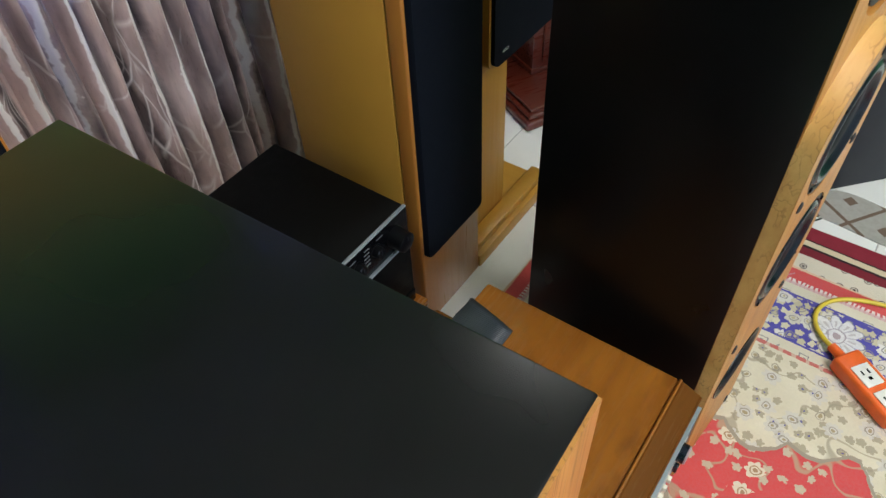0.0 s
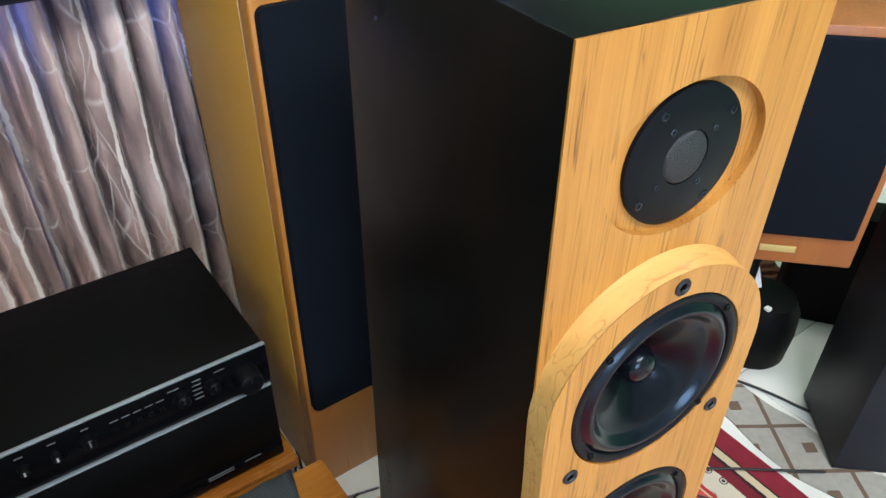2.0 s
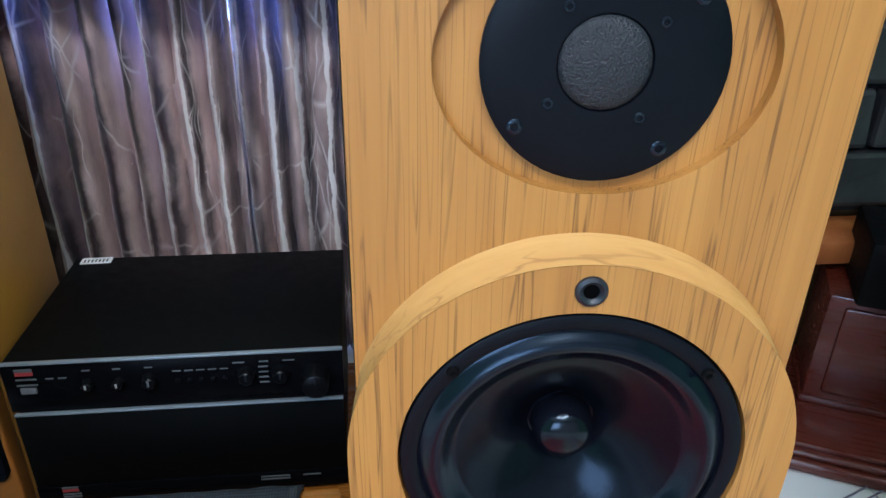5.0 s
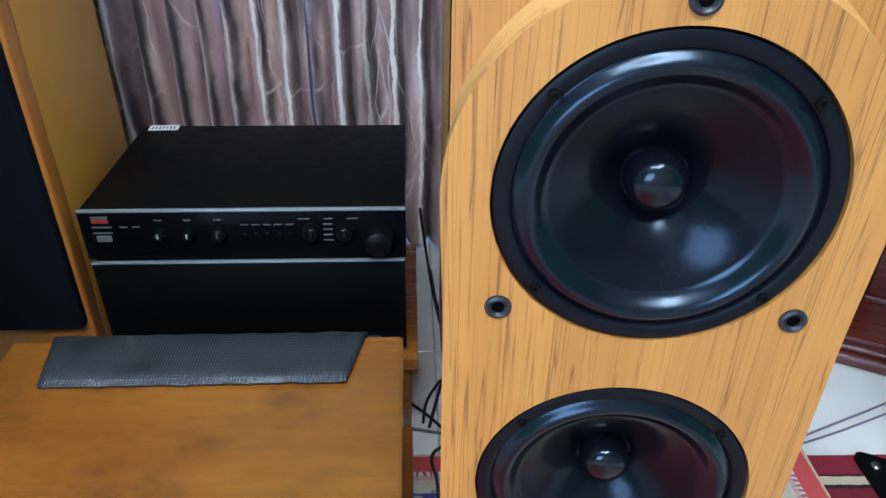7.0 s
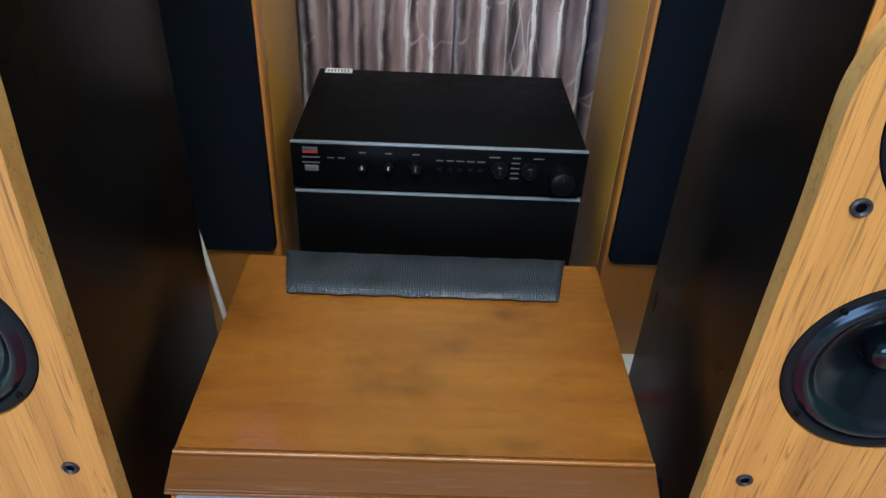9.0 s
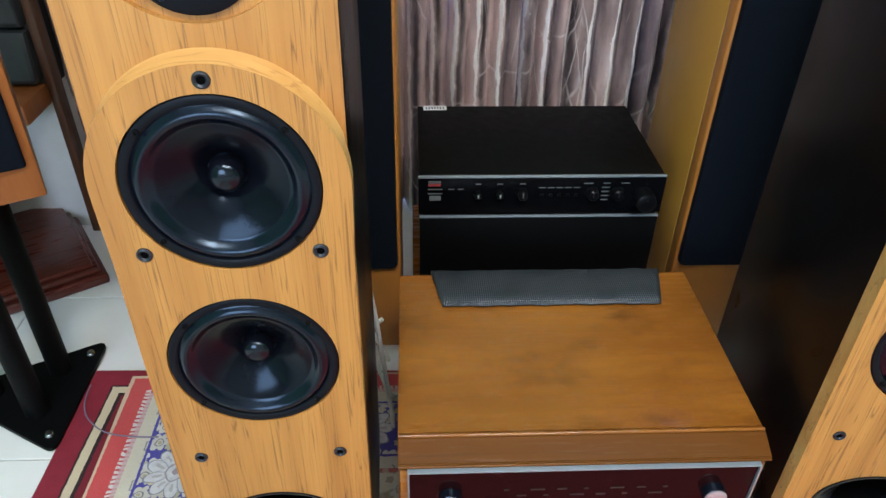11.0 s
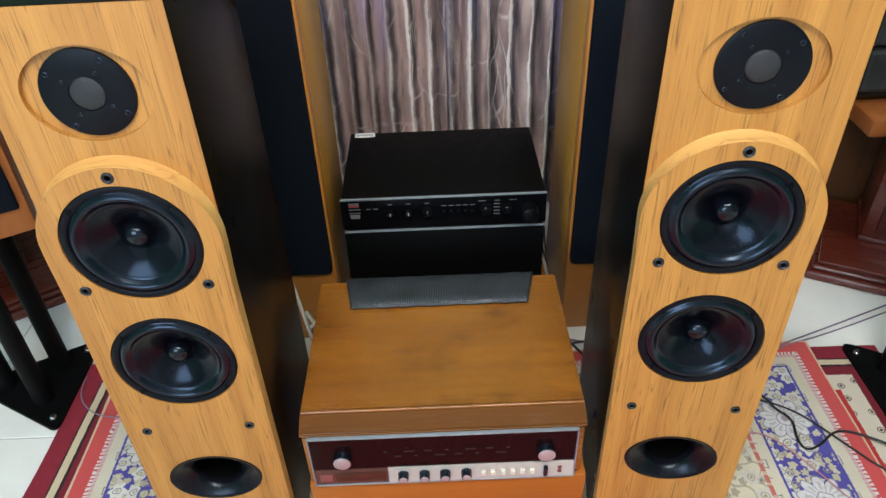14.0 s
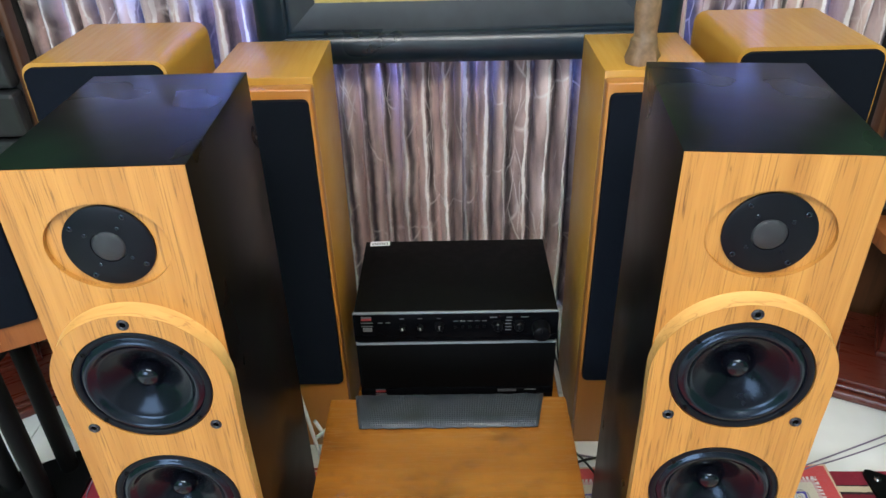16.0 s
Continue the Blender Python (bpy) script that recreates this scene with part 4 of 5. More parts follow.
    # tweeter
    tw = part("tweeter", lathe(bmesh.new(), ((0.0, 0.0255), (0.020, 0.0255), (0.0205, 0.0235), (0.0235, 0.0235), (0.049, 0.0235), (0.0525, 0.025), (0.0525, 0.031)), cz=cz, n=56), BLACK_FRAME, t, "round black tweeter plate")
    part("mesh_cap", lathe(bmesh.new(), [(0.0198 * math.cos(s), 0.0245 - 0.004 * math.sin(s)) for s in [math.pi / 2 * k / 6 for k in range(6)]] + [(0.0, 0.0205)], cz=cz, n=32), plain_cap, tw)
    for a, r, s in [(x + tweeter_turn, 0.0455, 0.0036) for x in (45, 135, 225, 315)] + [(x + tweeter_turn, 0.0285, 0.0026) for x in (45, 135, 225, 315)]:
        bm = lathe(bmesh.new(), ((0.0, 0.0236), (s * 0.45, 0.0235), (s * 0.5, 0.0229), (s * 0.85, 0.0229), (s, 0.0233), (s, 0.0245)), cx=r * math.cos(radians(a)), cz=cz + r * math.sin(radians(a)), n=12)
        part("screw", bm, BLACK_RUBBER, tw)
    # reflex port
    po = part("port", oval_loft(((0.0757, 0.0560, 0.001), (0.0750, 0.0553, -0.0016), (0.0725, 0.0530, -0.0016), (0.0660, 0.0490, 0.0012), (0.0580, 0.0450, 0.0048), (0.0500, 0.0415, 0.0085), (0.0435, 0.0390, 0.0122), (0.0395, 0.0375, 0.0160), (0.0375, 0.0368, 0.0205), (0.0368, 0.0365, 0.0260)), 0.234), PORT, t, "flared black oval port")
    part("bore", lathe(bmesh.new(), ((0.0366, 0.0255), (0.036, 0.034), (0.036, 0.180), (0.0, 0.180)), cz=0.234, n=40), HOLE_SHADE, po)
    for x, z in ((0, 0.8138), (-0.080, 0.646), (0.080, 0.646), (-0.079, 0.360), (0.079, 0.360), (-0.080, 0.018), (0.080, 0.018)):
        bm = lathe(bmesh.new(), ((0.0036, -0.0004), (0.0040, -0.0014), (0.0057, -0.0024), (0.0074, -0.0014), (0.0078, 0.001)), cx=x, cz=z, n=24)
        so = part("grille_socket", bm, SOCKET, t, "small round rubber grille socket")
        # flat black disc painted for the dark of an opening that isn't cut
        part("socket_bore", lathe(bmesh.new(), ((0.0, -0.0006), (0.0039, -0.0006)), cx=x, cz=z, n=20), HOLE_SHADE, so)
    return t


plain_cap = plain("dark_grey_mesh", (0.014, 0.016, 0.021), 0.5, scale=900, bumpy=0.6)
tower_speaker(pose(-0.366, 0.0, RUG, 0, 0, 1.5), 12, TEAKS[0])
tower_speaker(pose(0.388, 0.001, RUG, 0, 0, -6.0), -8, TEAKS[1])


# ---- maple tower speakers behind ----
def maple_tower(x):
    W, top, d = 0.098, 0.922, 0.275
    t = thing("maple_speaker", "honey maple floor speaker with a dark blue cloth grille", "loudspeaker", pose(x, 0.576, 0.0), "pair of maple floor speakers")
    part("cabinet", cube(-W, W, 0.034, d, 0.0, top, bev=0.003), MAPLE, t)
    part("front_board", cube(-W, W, 0.0, 0.032, 0.0, top - 0.012, bev=0.004, seg=3), MAPLE_FRONT, t, "maple front board with rounded edges")
    bm = bmesh.new()
    x1, z0, z1, r = W - 0.006, 0.211, top - 0.03, 0.012
    loop = []
    for cx, cz, a0 in ((x1 - r, z1 - r, 0), (-x1 + r, z1 - r, 90), (-x1 + r, z0 + r, 180), (x1 - r, z0 + r, 270)):
        loop += [(cx + r * math.cos(radians(a0 + 15 * k)), cz + r * math.sin(radians(a0 + 15 * k))) for k in range(7)]
    fr = [bm.verts.new((a * 0.985, -0.012, z1 + (b - z1) * 0.998)) for a, b in loop]
    mid = [bm.verts.new((a, -0.009, b)) for a, b in loop]
    bk = [bm.verts.new((a, 0.002, b)) for a, b in loop]
    bm.faces.new(fr)
    for p, q in ((fr, mid), (mid, bk)):
        for i in range(len(p)):
            j = (i + 1) % len(p)
            bm.faces.new((p[i], p[j], q[j], q[i]))
    part("grille", bm, GRILLE, t, "dark blue-black cloth grille with rounded corners")
    return t


maple_tower(-0.322)
maple_tower(0.410)


# ---- maple stand speakers outside them ----
def rounded_loop(x0, x1, z0, z1, r, k=6):
    pts = []
    for cx, cz, a0 in ((x1 - r, z1 - r, 0), (x0 + r, z1 - r, 90), (x0 + r, z0 + r, 180), (x1 - r, z0 + r, 270)):
        pts += [(cx + r * math.cos(radians(a0 + 90 * i / k)), cz + r * math.sin(radians(a0 + 90 * i / k))) for i in range(k + 1)]
    return pts


def prism(bm, loop, y0, y1):
    a, b = [bm.verts.new((x, y0, z)) for x, z in loop], [bm.verts.new((x, y1, z)) for x, z in loop]
    bm.faces.new(a), bm.faces.new(b[::-1])
    for i in range(len(a)):
        j = (i + 1) % len(a)
        bm.faces.new((a[i], b[i], b[j], a[j]))
    return bm


def stand_speaker(x, sgn):
    st = thing("speaker_stand", "maple pedestal stand with a stepped base on white tiles", "speaker stand", pose(x, 0.572, 0.0), "pair of maple stands")
    part("base", cube(-0.155, 0.155, 0.0, 0.25, 0.0, 0.036, bev=0.004), MAPLE, st)
    part("base_step", cube(-0.155, 0.155, 0.012, 0.05, 0.036, 0.058, bev=0.005), MAPLE, st)
    part("pillar", cube(-0.125 * 1.0 if sgn > 0 else -0.02, 0.02 if sgn > 0 else 0.125, 0.05, 0.22, 0.036, 0.488, bev=0.003), MAPLE, st)
    part("top_plate", cube(-0.122, 0.122, 0.02, 0.24, 0.488, 0.503, bev=0.003), MAPLE, st)
    t = thing("shelf_speaker", "honey maple shelf speaker with rounded edges on a maple stand", "loudspeaker", pose(x, 0.572, 0.503), "pair of maple shelf speakers")
    part("cabinet", prism(bmesh.new(), rounded_loop(-0.130, 0.130, 0.0, 0.467, 0.024), 0.0, 0.262), MAPLE, t)
    g = part("grille", prism(bmesh.new(), rounded_loop(-0.124, 0.124, 0.007, 0.460, 0.019), -0.008, 0.002), GRILLE, t, "dark blue-black cloth grille")
    part("badge", cube(-0.098, -0.078, -0.0095, -0.008, 0.03, 0.036), SILVER, g, smooth=False)


stand_speaker(0.664, 1)
stand_speaker(-0.605, -1)


# ---- carved statuette: a plain shape ----
def statuette():
    bm = turned(((0.0, 0.0), (0.030, 0.0), (0.032, 0.012), (0.027, 0.03), (0.024, 0.045), (0.0215, 0.05), (0.021, 0.065), (0.024, 0.09), (0.0225, 0.115), (0.019, 0.127), (0.010, 0.134), (0.0085, 0.139), (0.0128, 0.146), (0.0142, 0.154), (0.0115, 0.164), (0.0, 0.168)), 20)
    for v in bm.verts:
        k = 1 + 0.16 * noise.noise(v.co * 60) * (1.6 if v.co.z < 0.05 else 0.6)
        v.co.x, v.co.y = v.co.x * k, v.co.y * k * 0.8
    ob = part("statuette", bm, CARVED)
    ob.location = (0.388, 0.652, 0.922)
    tagged(ob, "small carved brown wooden figure on a rough base", "statue")


statuette()


# ---- walnut case with the receiver ----
def receiver_case():
    t = thing("receiver_cabinet", "stained walnut cabinet with a marked top and sloping front lip", "cabinet", pose(0, 0, RUG))
    x0, x1, z = -0.222, 0.248, 0.321
    bm = bmesh.new()
    pts = ((0.388, z), (0.0575, z), (0.0575, z - 0.03), (0.388, z - 0.03))
    a, b = [bm.verts.new((x0, y, zz)) for y, zz in pts], [bm.verts.new((x1, y, zz)) for y, zz in pts]
    bm.faces.new(a), bm.faces.new(b[::-1])
    for i in range(len(a)):
        j = (i + 1) % len(a)
        bm.faces.new((a[i], b[i], b[j], a[j]))
    bmesh.ops.bevel(bm, geom=list(bm.edges), offset=0.0025, segments=2, affect="EDGES")
    part("top", bm, WALNUT, t, "walnut top with dark marks", smooth=False)
    bm = bmesh.new()
    pts = ((0.0565, z), (0.052, z + 0.001), (0.020, z - 0.0135), (0.020, z - 0.0185), (0.0565, z - 0.0185))
    a, b = [bm.verts.new((x0, y, zz)) for y, zz in pts], [bm.verts.new((x1, y, zz)) for y, zz in pts]
    bm.faces.new(a), bm.faces.new(b[::-1])
    for i in range(len(a)):
        j = (i + 1) % len(a)
        bm.faces.new((a[i], b[i], b[j], a[j]))
    bmesh.ops.bevel(bm, geom=list(bm.edges), offset=0.0024, segments=3, affect="EDGES")
    part("front_moulding", bm, WALNUT_DARK, t, "darker sloping front moulding", smooth=False)
    # thin strip added so that a bright line runs along the front edge
    part("top_bead", rod(bmesh.new(), (x0 + 0.001, 0.0545, z + 0.0004), (x1 - 0.001, 0.0545, z + 0.0004), 0.0024, 10), WALNUT, t, "glossy rounded bead added to catch light along the front edge")
    part("lower_bead", rod(bmesh.new(), (x0 + 0.001, 0.0205, z - 0.0170), (x1 - 0.001, 0.0205, z - 0.0170), 0.0022, 10), WALNUT_DARK, t)
    for xa, xb in ((x0 + 0.002, x0 + 0.014), (x1 - 0.014, x1 - 0.002)):
        part("side", cube(xa, xb, 0.026, 0.386, 0.176, z - 0.0300, bev=0.002), WALNUT, t)
    part("back", cube(x0 + 0.015, x1 - 0.015, 0.372, 0.386, 0.176, z - 0.030), WALNUT, t)
    part("lower_box", cube(x0 - 0.002, x1 + 0.010, 0.022, 0.386, 0.0, 0.168, bev=0.004), RED_WALNUT, t, "plain reddish walnut lower box")
    part("bottom_board", cube(x0 + 0.004, x1 - 0.004, 0.045, 0.384, 0.1682, 0.1765), WALNUT_DARK, t, smooth=False)
    part("back_rail", cube(-0.20, 0.215, 0.388, 0.476, 0.205, 0.232, bev=0.010, seg=3), WALNUT, t)
    return t


receiver_case()


def receiver():
    t = thing("stereo_receiver", "vintage stereo receiver with maroon dial glass and silver trim", "receiver", pose(0.012, 0.017, RUG + 0.177))
    w, h = 0.222, 0.1245
    part("chassis", cube(-w + 0.005, w - 0.005, 0.012, 0.30, 0.002, h - 0.003), BLACK_METAL, t, smooth=False)
    bm = bmesh.new()
    box(bm, -w, w, -0.004, 0.012, h - 0.0028, h, bev=0.001), box(bm, -w, w, -0.004, 0.012, 0.0, 0.0025, bev=0.001)
    box(bm, -w, -w + 0.0020, -0.004, 0.012, 0.0025, h - 0.0028), box(bm, w - 0.0020, w, -0.004, 0.012, 0.0025, h - 0.0028)
    part("trim", bm, EDGE_SILVER, t, "bright silver trim")
    part("dial_glass", cube(-w + 0.0028, w - 0.0028, -0.001, 0.011, 0.043, h - 0.0028), MAROON_GLASS, t, "dark maroon dial glass", smooth=False)
    part("control_panel", cube(-0.095, w - 0.0028, -0.003, 0.011, 0.003, 0.042), PALE_METAL, t, smooth=False)
    part("meter_window", cube(-w + 0.0028, -0.096, -0.002, 0.011, 0.003, 0.042), plain("brown_smoked_window", (0.085, 0.042, 0.034), 0.2), t, smooth=False)
    part("meter_bezel", cube(-w + 0.036, -0.100, -0.0035, -0.002, 0.010, 0.034, bev=0.0007), plain("dark_walnut_window", (0.05, 0.02, 0.012), 0.2), t)
    part("pilot_lens", cube(-w + 0.010, -w + 0.033, -0.004, -0.002, 0.012, 0.032, bev=0.0008), plain("red_pilot_lens", (0.20, 0.065, 0.06), 0.25), t)
    # dim bars: dial marks, with the glass's green reflection put into their colour
    for k in range(13):
        w2 = 0.006 + 0.006 * ((k * 7) % 3)
        part("scale_bar", cube(-0.10 + 0.017 * k, -0.10 + 0.017 * k + w2, -0.0014, -0.001, 0.082 - 0.012 * (k % 2), 0.085 - 0.012 * (k % 2)), SCALE_REFLECTION, t, smooth=False)
    for x in (-0.168, 0.170):
        k = part("tuning_knob", lathe(bmesh.new(), ((0.0, -0.016), (0.0125, -0.016), (0.0142, -0.0150), (0.0142, -0.013)), cx=x, cz=0.074, n=28), plain_knob, t, "round knob with a pale face")
        part("skirt", lathe(bmesh.new(), ((0.0142, -0.0132), (0.0150, -0.0125), (0.0155, -0.001)), cx=x, cz=0.074, n=28), BLACK_RUBBER, k)
    for x in (-0.070, -0.034, 0.001, 0.037):
        k = part("control_knob", lathe(bmesh.new(), ((0.0, -0.016), (0.0075, -0.016), (0.0086, -0.0148), (0.0094, -0.003)), cx=x, cz=0.025, n=24), BLACK_RUBBER, t)
        part("cap", lathe(bmesh.new(), ((0.0, -0.0172), (0.006, -0.0169), (0.0072, -0.0158)), cx=x, cz=0.025, n=20), plain_knob, k)
    for i in range(6):
        x = 0.066 + 0.0165 * i
        part("push_button", cube(x - 0.004, x + 0.004, -0.009, -0.003, 0.018, 0.029, bev=0.0012), IVORY, t)
    part("rocker_switch", cube(0.168, 0.175, -0.010, -0.003, 0.012, 0.034, bev=0.001), BLACK_RUBBER, t)
    for z in (0.017, 0.027):
        part("jack", lathe(bmesh.new(), ((0.0, -0.0035), (0.0022, -0.0035), (0.0032, -0.005), (0.004, -0.003)), cx=0.196, cz=z, n=14), plain("dull_red_jack", (0.16, 0.03, 0.03), 0.4), t)


SCALE_REFLECTION = plain("dull_green_scale_reflection", (0.010, 0.018, 0.015), 0.4, bumpy=0)
plain_knob = plain("greyed_pink_knob_face", (0.42, 0.33, 0.34), 0.35, metal=0.3)
receiver()


def woven_mat():
    bm = bmesh.new()
    z, nx = 0.3345, 40
    rows = [(0.302, z), (0.33, z + 0.001), (0.36, z), (0.388, z), (0.3915, z - 0.002), (0.3925, z - 0.008), (0.3935, z - 0.045)]
    g = []
    for j, (y, zz) in enumerate(rows):
        k = j / 3 if j < 3 else 1.0
        xa, xb = -0.156 - 0.016 * k, 0.184 + 0.020 * k
        g.append([bm.verts.new((xa + (xb - xa) * i / nx, y + 0.0018 * noise.noise((i * 0.35, j, 2.0)), zz + 0.0012 * (noise.noise((i * 0.3, j * 0.7, 5.0)) + 0.6))) for i in range(nx + 1)])
    for j in range(len(rows) - 1):
        for i in range(nx):
            bm.faces.new((g[j][i], g[j][i + 1], g[j + 1][i + 1], g[j + 1][i]))
    ob = part("woven_mat", bm, mat_material())
    so = ob.modifiers.new("thickness", "SOLIDIFY")
    so.thickness, so.offset = 0.0028, 1.0
    tagged(ob, "black ribbed woven mat draped over the cabinet edge", "mat")


woven_mat()


# ---- amplifiers on a low wooden table ----
def amp_table():
    t = thing("low_table", "low brown wooden table under two black amplifiers", "table", pose(0.031, 0.0, 0.0))
    part("tabletop", cube(-0.232, 0.236, 0.533, 0.87, 0.146, 0.168, bev=0.003), WALNUT, t)
    for x in (-0.215, 0.195):
        for y in (0.545, 0.83):
            part("leg", cube(x, x + 0.03, y, y + 0.03, 0.0, 0.146, bev=0.003), WALNUT, t)


amp_table()


def bar(t, x, z, w, h, y=-0.0012, mat=None):
    return part("print_bar", cube(x - w / 2, x + w / 2, y, 0.0, z - h / 2, z + h / 2), mat or WHITE_PRINT, t, smooth=False)


BUTTON_GREY = plain("grey_push_button", (0.16, 0.165, 0.17), 0.4, metal=0.2, bumpy=0)


def preamp():
    t = thing("preamplifier", "black preamplifier with a row of knobs stacked on an amplifier", "amplifier", pose(0.031, 0.553, 0.3432))
    w, h = 0.221, 0.0778
    part("case", cube(-w + 0.002, w - 0.002, 0.006, 0.297, 0.0, h - 0.0008, bev=0.002), BLACK_METAL, t)
    part("faceplate", cube(-w, w, 0.0, 0.006, 0.0, h - 0.0042, bev=0.0008), BLACK_GLOSS, t)
    part("top_lip", cube(-w, w, -0.0008, 0.0056, h - 0.004, h, bev=0.0014), EDGE_SILVER, t, "bright silver front edge")
    X = lambda f: -w + 2 * w * f
    bar(t, X(0.065), 0.0665, 0.022, 0.004), bar(t, X(0.067), 0.052, 0.026, 0.002), bar(t, X(0.067), 0.043, 0.026, 0.002)
    for f in (0.133, 0.170, 0.24, 0.328, 0.42):
        bar(t, X(f), 0.052 if f < 0.2 else 0.062, 0.010, 0.0016)
    for f in (0.50, 0.535, 0.57, 0.605, 0.64):
        bar(t, X(f), 0.054, 0.011, 0.0014)
    bar(t, X(0.685), 0.0625, 0.016, 0.0016), bar(t, X(0.76), 0.0625, 0.012, 0.0016), bar(t, X(0.835), 0.0625, 0.016, 0.0016)
    for k in range(4):
        bar(t, X(0.757), 0.054 - 0.0085 * k, 0.013, 0.0018)
    bar(t, X(0.065), 0.061, 0.022, 0.005, mat=RED_PRINT)
    part("power_button", cube(X(0.045), X(0.09), -0.003, 0.0, 0.030, 0.039, bev=0.0008), BUTTON_GREY, t)
    for f, r, mt in ((0.24, 0.0065, PALE_METAL), (0.328, 0.0065, PALE_METAL), (0.42, 0.009, WHITE_PRINT), (0.705, 0.0105, SOCKET), (0.808, 0.0105, SOCKET)):
        k = part("knob", lathe(bmesh.new(), ((0.0, -0.013), (r * 0.8, -0.013), (r * 0.95, -0.0115), (r, -0.001), (r * 1.25, -0.001), (r * 1.25, 0.0)), cx=X(f), cz=0.042, n=24), KNOB, t)
        part("pointer", cube(X(f) - 0.0012, X(f) + 0.0012, -0.0145, -0.0131, 0.042 - r * 0.2, 0.042 + r * 0.75), mt, k, smooth=False)
    v = part("volume_knob", lathe(bmesh.new(), ((0.0, -0.030), (0.015, -0.030), (0.0180, -0.028), (0.0195, -0.002), (0.0195, 0.0)), cx=X(0.915), cz=0.035, n=36), KNOB, t, "large round black volume knob")
    part("pointer", cube(X(0.915) - 0.001, X(0.915) + 0.001, -0.0312, -0.0301, 0.041, 0.049), SOCKET, v, smooth=False)
    for f in (0.50, 0.535, 0.57, 0.605, 0.64):
        part("push_button", cube(X(f) - 0.003, X(f) + 0.003, -0.0035, 0.0, 0.036, 0.042, bev=0.0007), KNOB, t)


def power_amp():
    t = thing("power_amplifier", "plain black power amplifier on a low wooden table", "amplifier", pose(0.031, 0.551, 0.168))
    w, h = 0.219, 0.1712
    part("case", cube(-w + 0.002, w - 0.002, 0.006, 0.30, 0.010, h - 0.001, bev=0.002), BLACK_METAL, t)
    part("faceplate", cube(-w, w, 0.0, 0.006, 0.041, h - 0.004, bev=0.001), BLACK_METAL, t)
    part("lower_panel", cube(-w, w, -0.002, 0.006, 0.010, 0.0405, bev=0.001), BLACK_GLOSS, t, "glossy black lower strip")
    part("top_lip", cube(-w, w, -0.0015, 0.0056, h - 0.0030, h, bev=0.0010), EDGE_SILVER, t, "bright silver front edge")
    for x, z, bw, bh in ((-w + 0.045, 0.0385, 0.022, 0.0028), (-w + 0.046, 0.0270, 0.025, 0.0020), (-w + 0.046, 0.0220, 0.025, 0.0030), (w - 0.105, 0.0350, 0.042, 0.0022), (w - 0.105, 0.0300, 0.042, 0.0022), (w - 0.052, 0.0340, 0.026, 0.0020)):
        bar(t, x, z, bw, bh, -0.0032)
    bar(t, -w + 0.045, 0.0335, 0.022, 0.0045, -0.0032, RED_PRINT)
    for x in (-0.18, 0.15):
        for y in (0.03, 0.25):
            f = part("foot", turned(((0.0, 0.0), (0.016, 0.0), (0.017, 0.010), (0.0, 0.010)), 20), BLACK_RUBBER, t)
            f.location = (x, y, 0.0)


preamp()
power_amp()
tag = part("paper_tag", cube(-0.024, 0.024, -0.010, 0.010, 0.0, 0.0012), WHITE_PAPER, smooth=False)
tag.matrix_world = pose(-0.152, 0.838, 0.4206, 0, 0, 2)
tagged(tag, "white paper barcode label on a black amplifier", "label")
bm = bmesh.new()
for k in range(7):
    box(bm, -0.019 + 0.0058 * k, -0.0166 + 0.0058 * k, -0.006, 0.003, 0.0012, 0.0015)
part("print_bars", bm, BLACK_CABLE, tag, smooth=False)


# ---- speakers on black stands at the sides ----
def pillar_stand(m, group):
    t = thing("steel_stand", "black steel speaker stand with three tubes on a triangular plate", "speaker stand", m, group)
    tri = ((0.11, 0.145), (0.11, -0.145), (-0.15, 0.0))
    bm = bmesh.new()
    loop = []
    for i in range(3):
        p, a, b = Vector(tri[i]), Vector(tri[i - 1]), Vector(tri[(i + 1) % 3])
        d1, d2 = (a - p).normalized(), (b - p).normalized()
        for k in range(5):
            loop.append(p + d1 * 0.028 * (1 - k / 4) ** 2 + d2 * 0.028 * (k / 4) ** 2)
    lo, hi = [bm.verts.new((p.x, p.y, 0.006)) for p in loop], [bm.verts.new((p.x, p.y, 0.014)) for p in loop]
    bm.faces.new(lo[::-1]), bm.faces.new(hi)
    for i in range(len(loop)):
        j = (i + 1) % len(loop)
        bm.faces.new((lo[i], lo[j], hi[j], hi[i]))
    part("base_plate", bm, BLACK_METAL, t)
    for x, y in ((0.045, 0.06), (0.045, -0.05), (-0.06, 0.0)):
        part("tube", rod(bmesh.new(), (x, y, 0.014), (x, y, 0.44), 0.021, 24), BLACK_METAL, t)
    part("top_plate", cube(-0.09, 0.09, -0.09, 0.09, 0.44, 0.448, bev=0.002), BLACK_METAL, t)
    for x, y in ((0.088, 0.105), (0.088, -0.105), (-0.115, 0.0)):
        bm = turned(((0.0, 0.020), (0.006, 0.0195), (0.0085, 0.016), (0.0085, 0.012), (0.004, 0.006), (0.0, 0.0)), 14)
        s = part("spike", bm, SILVER, t, "small silver levelling bolt")
        s.location = (x, y, 0.0)
    return t


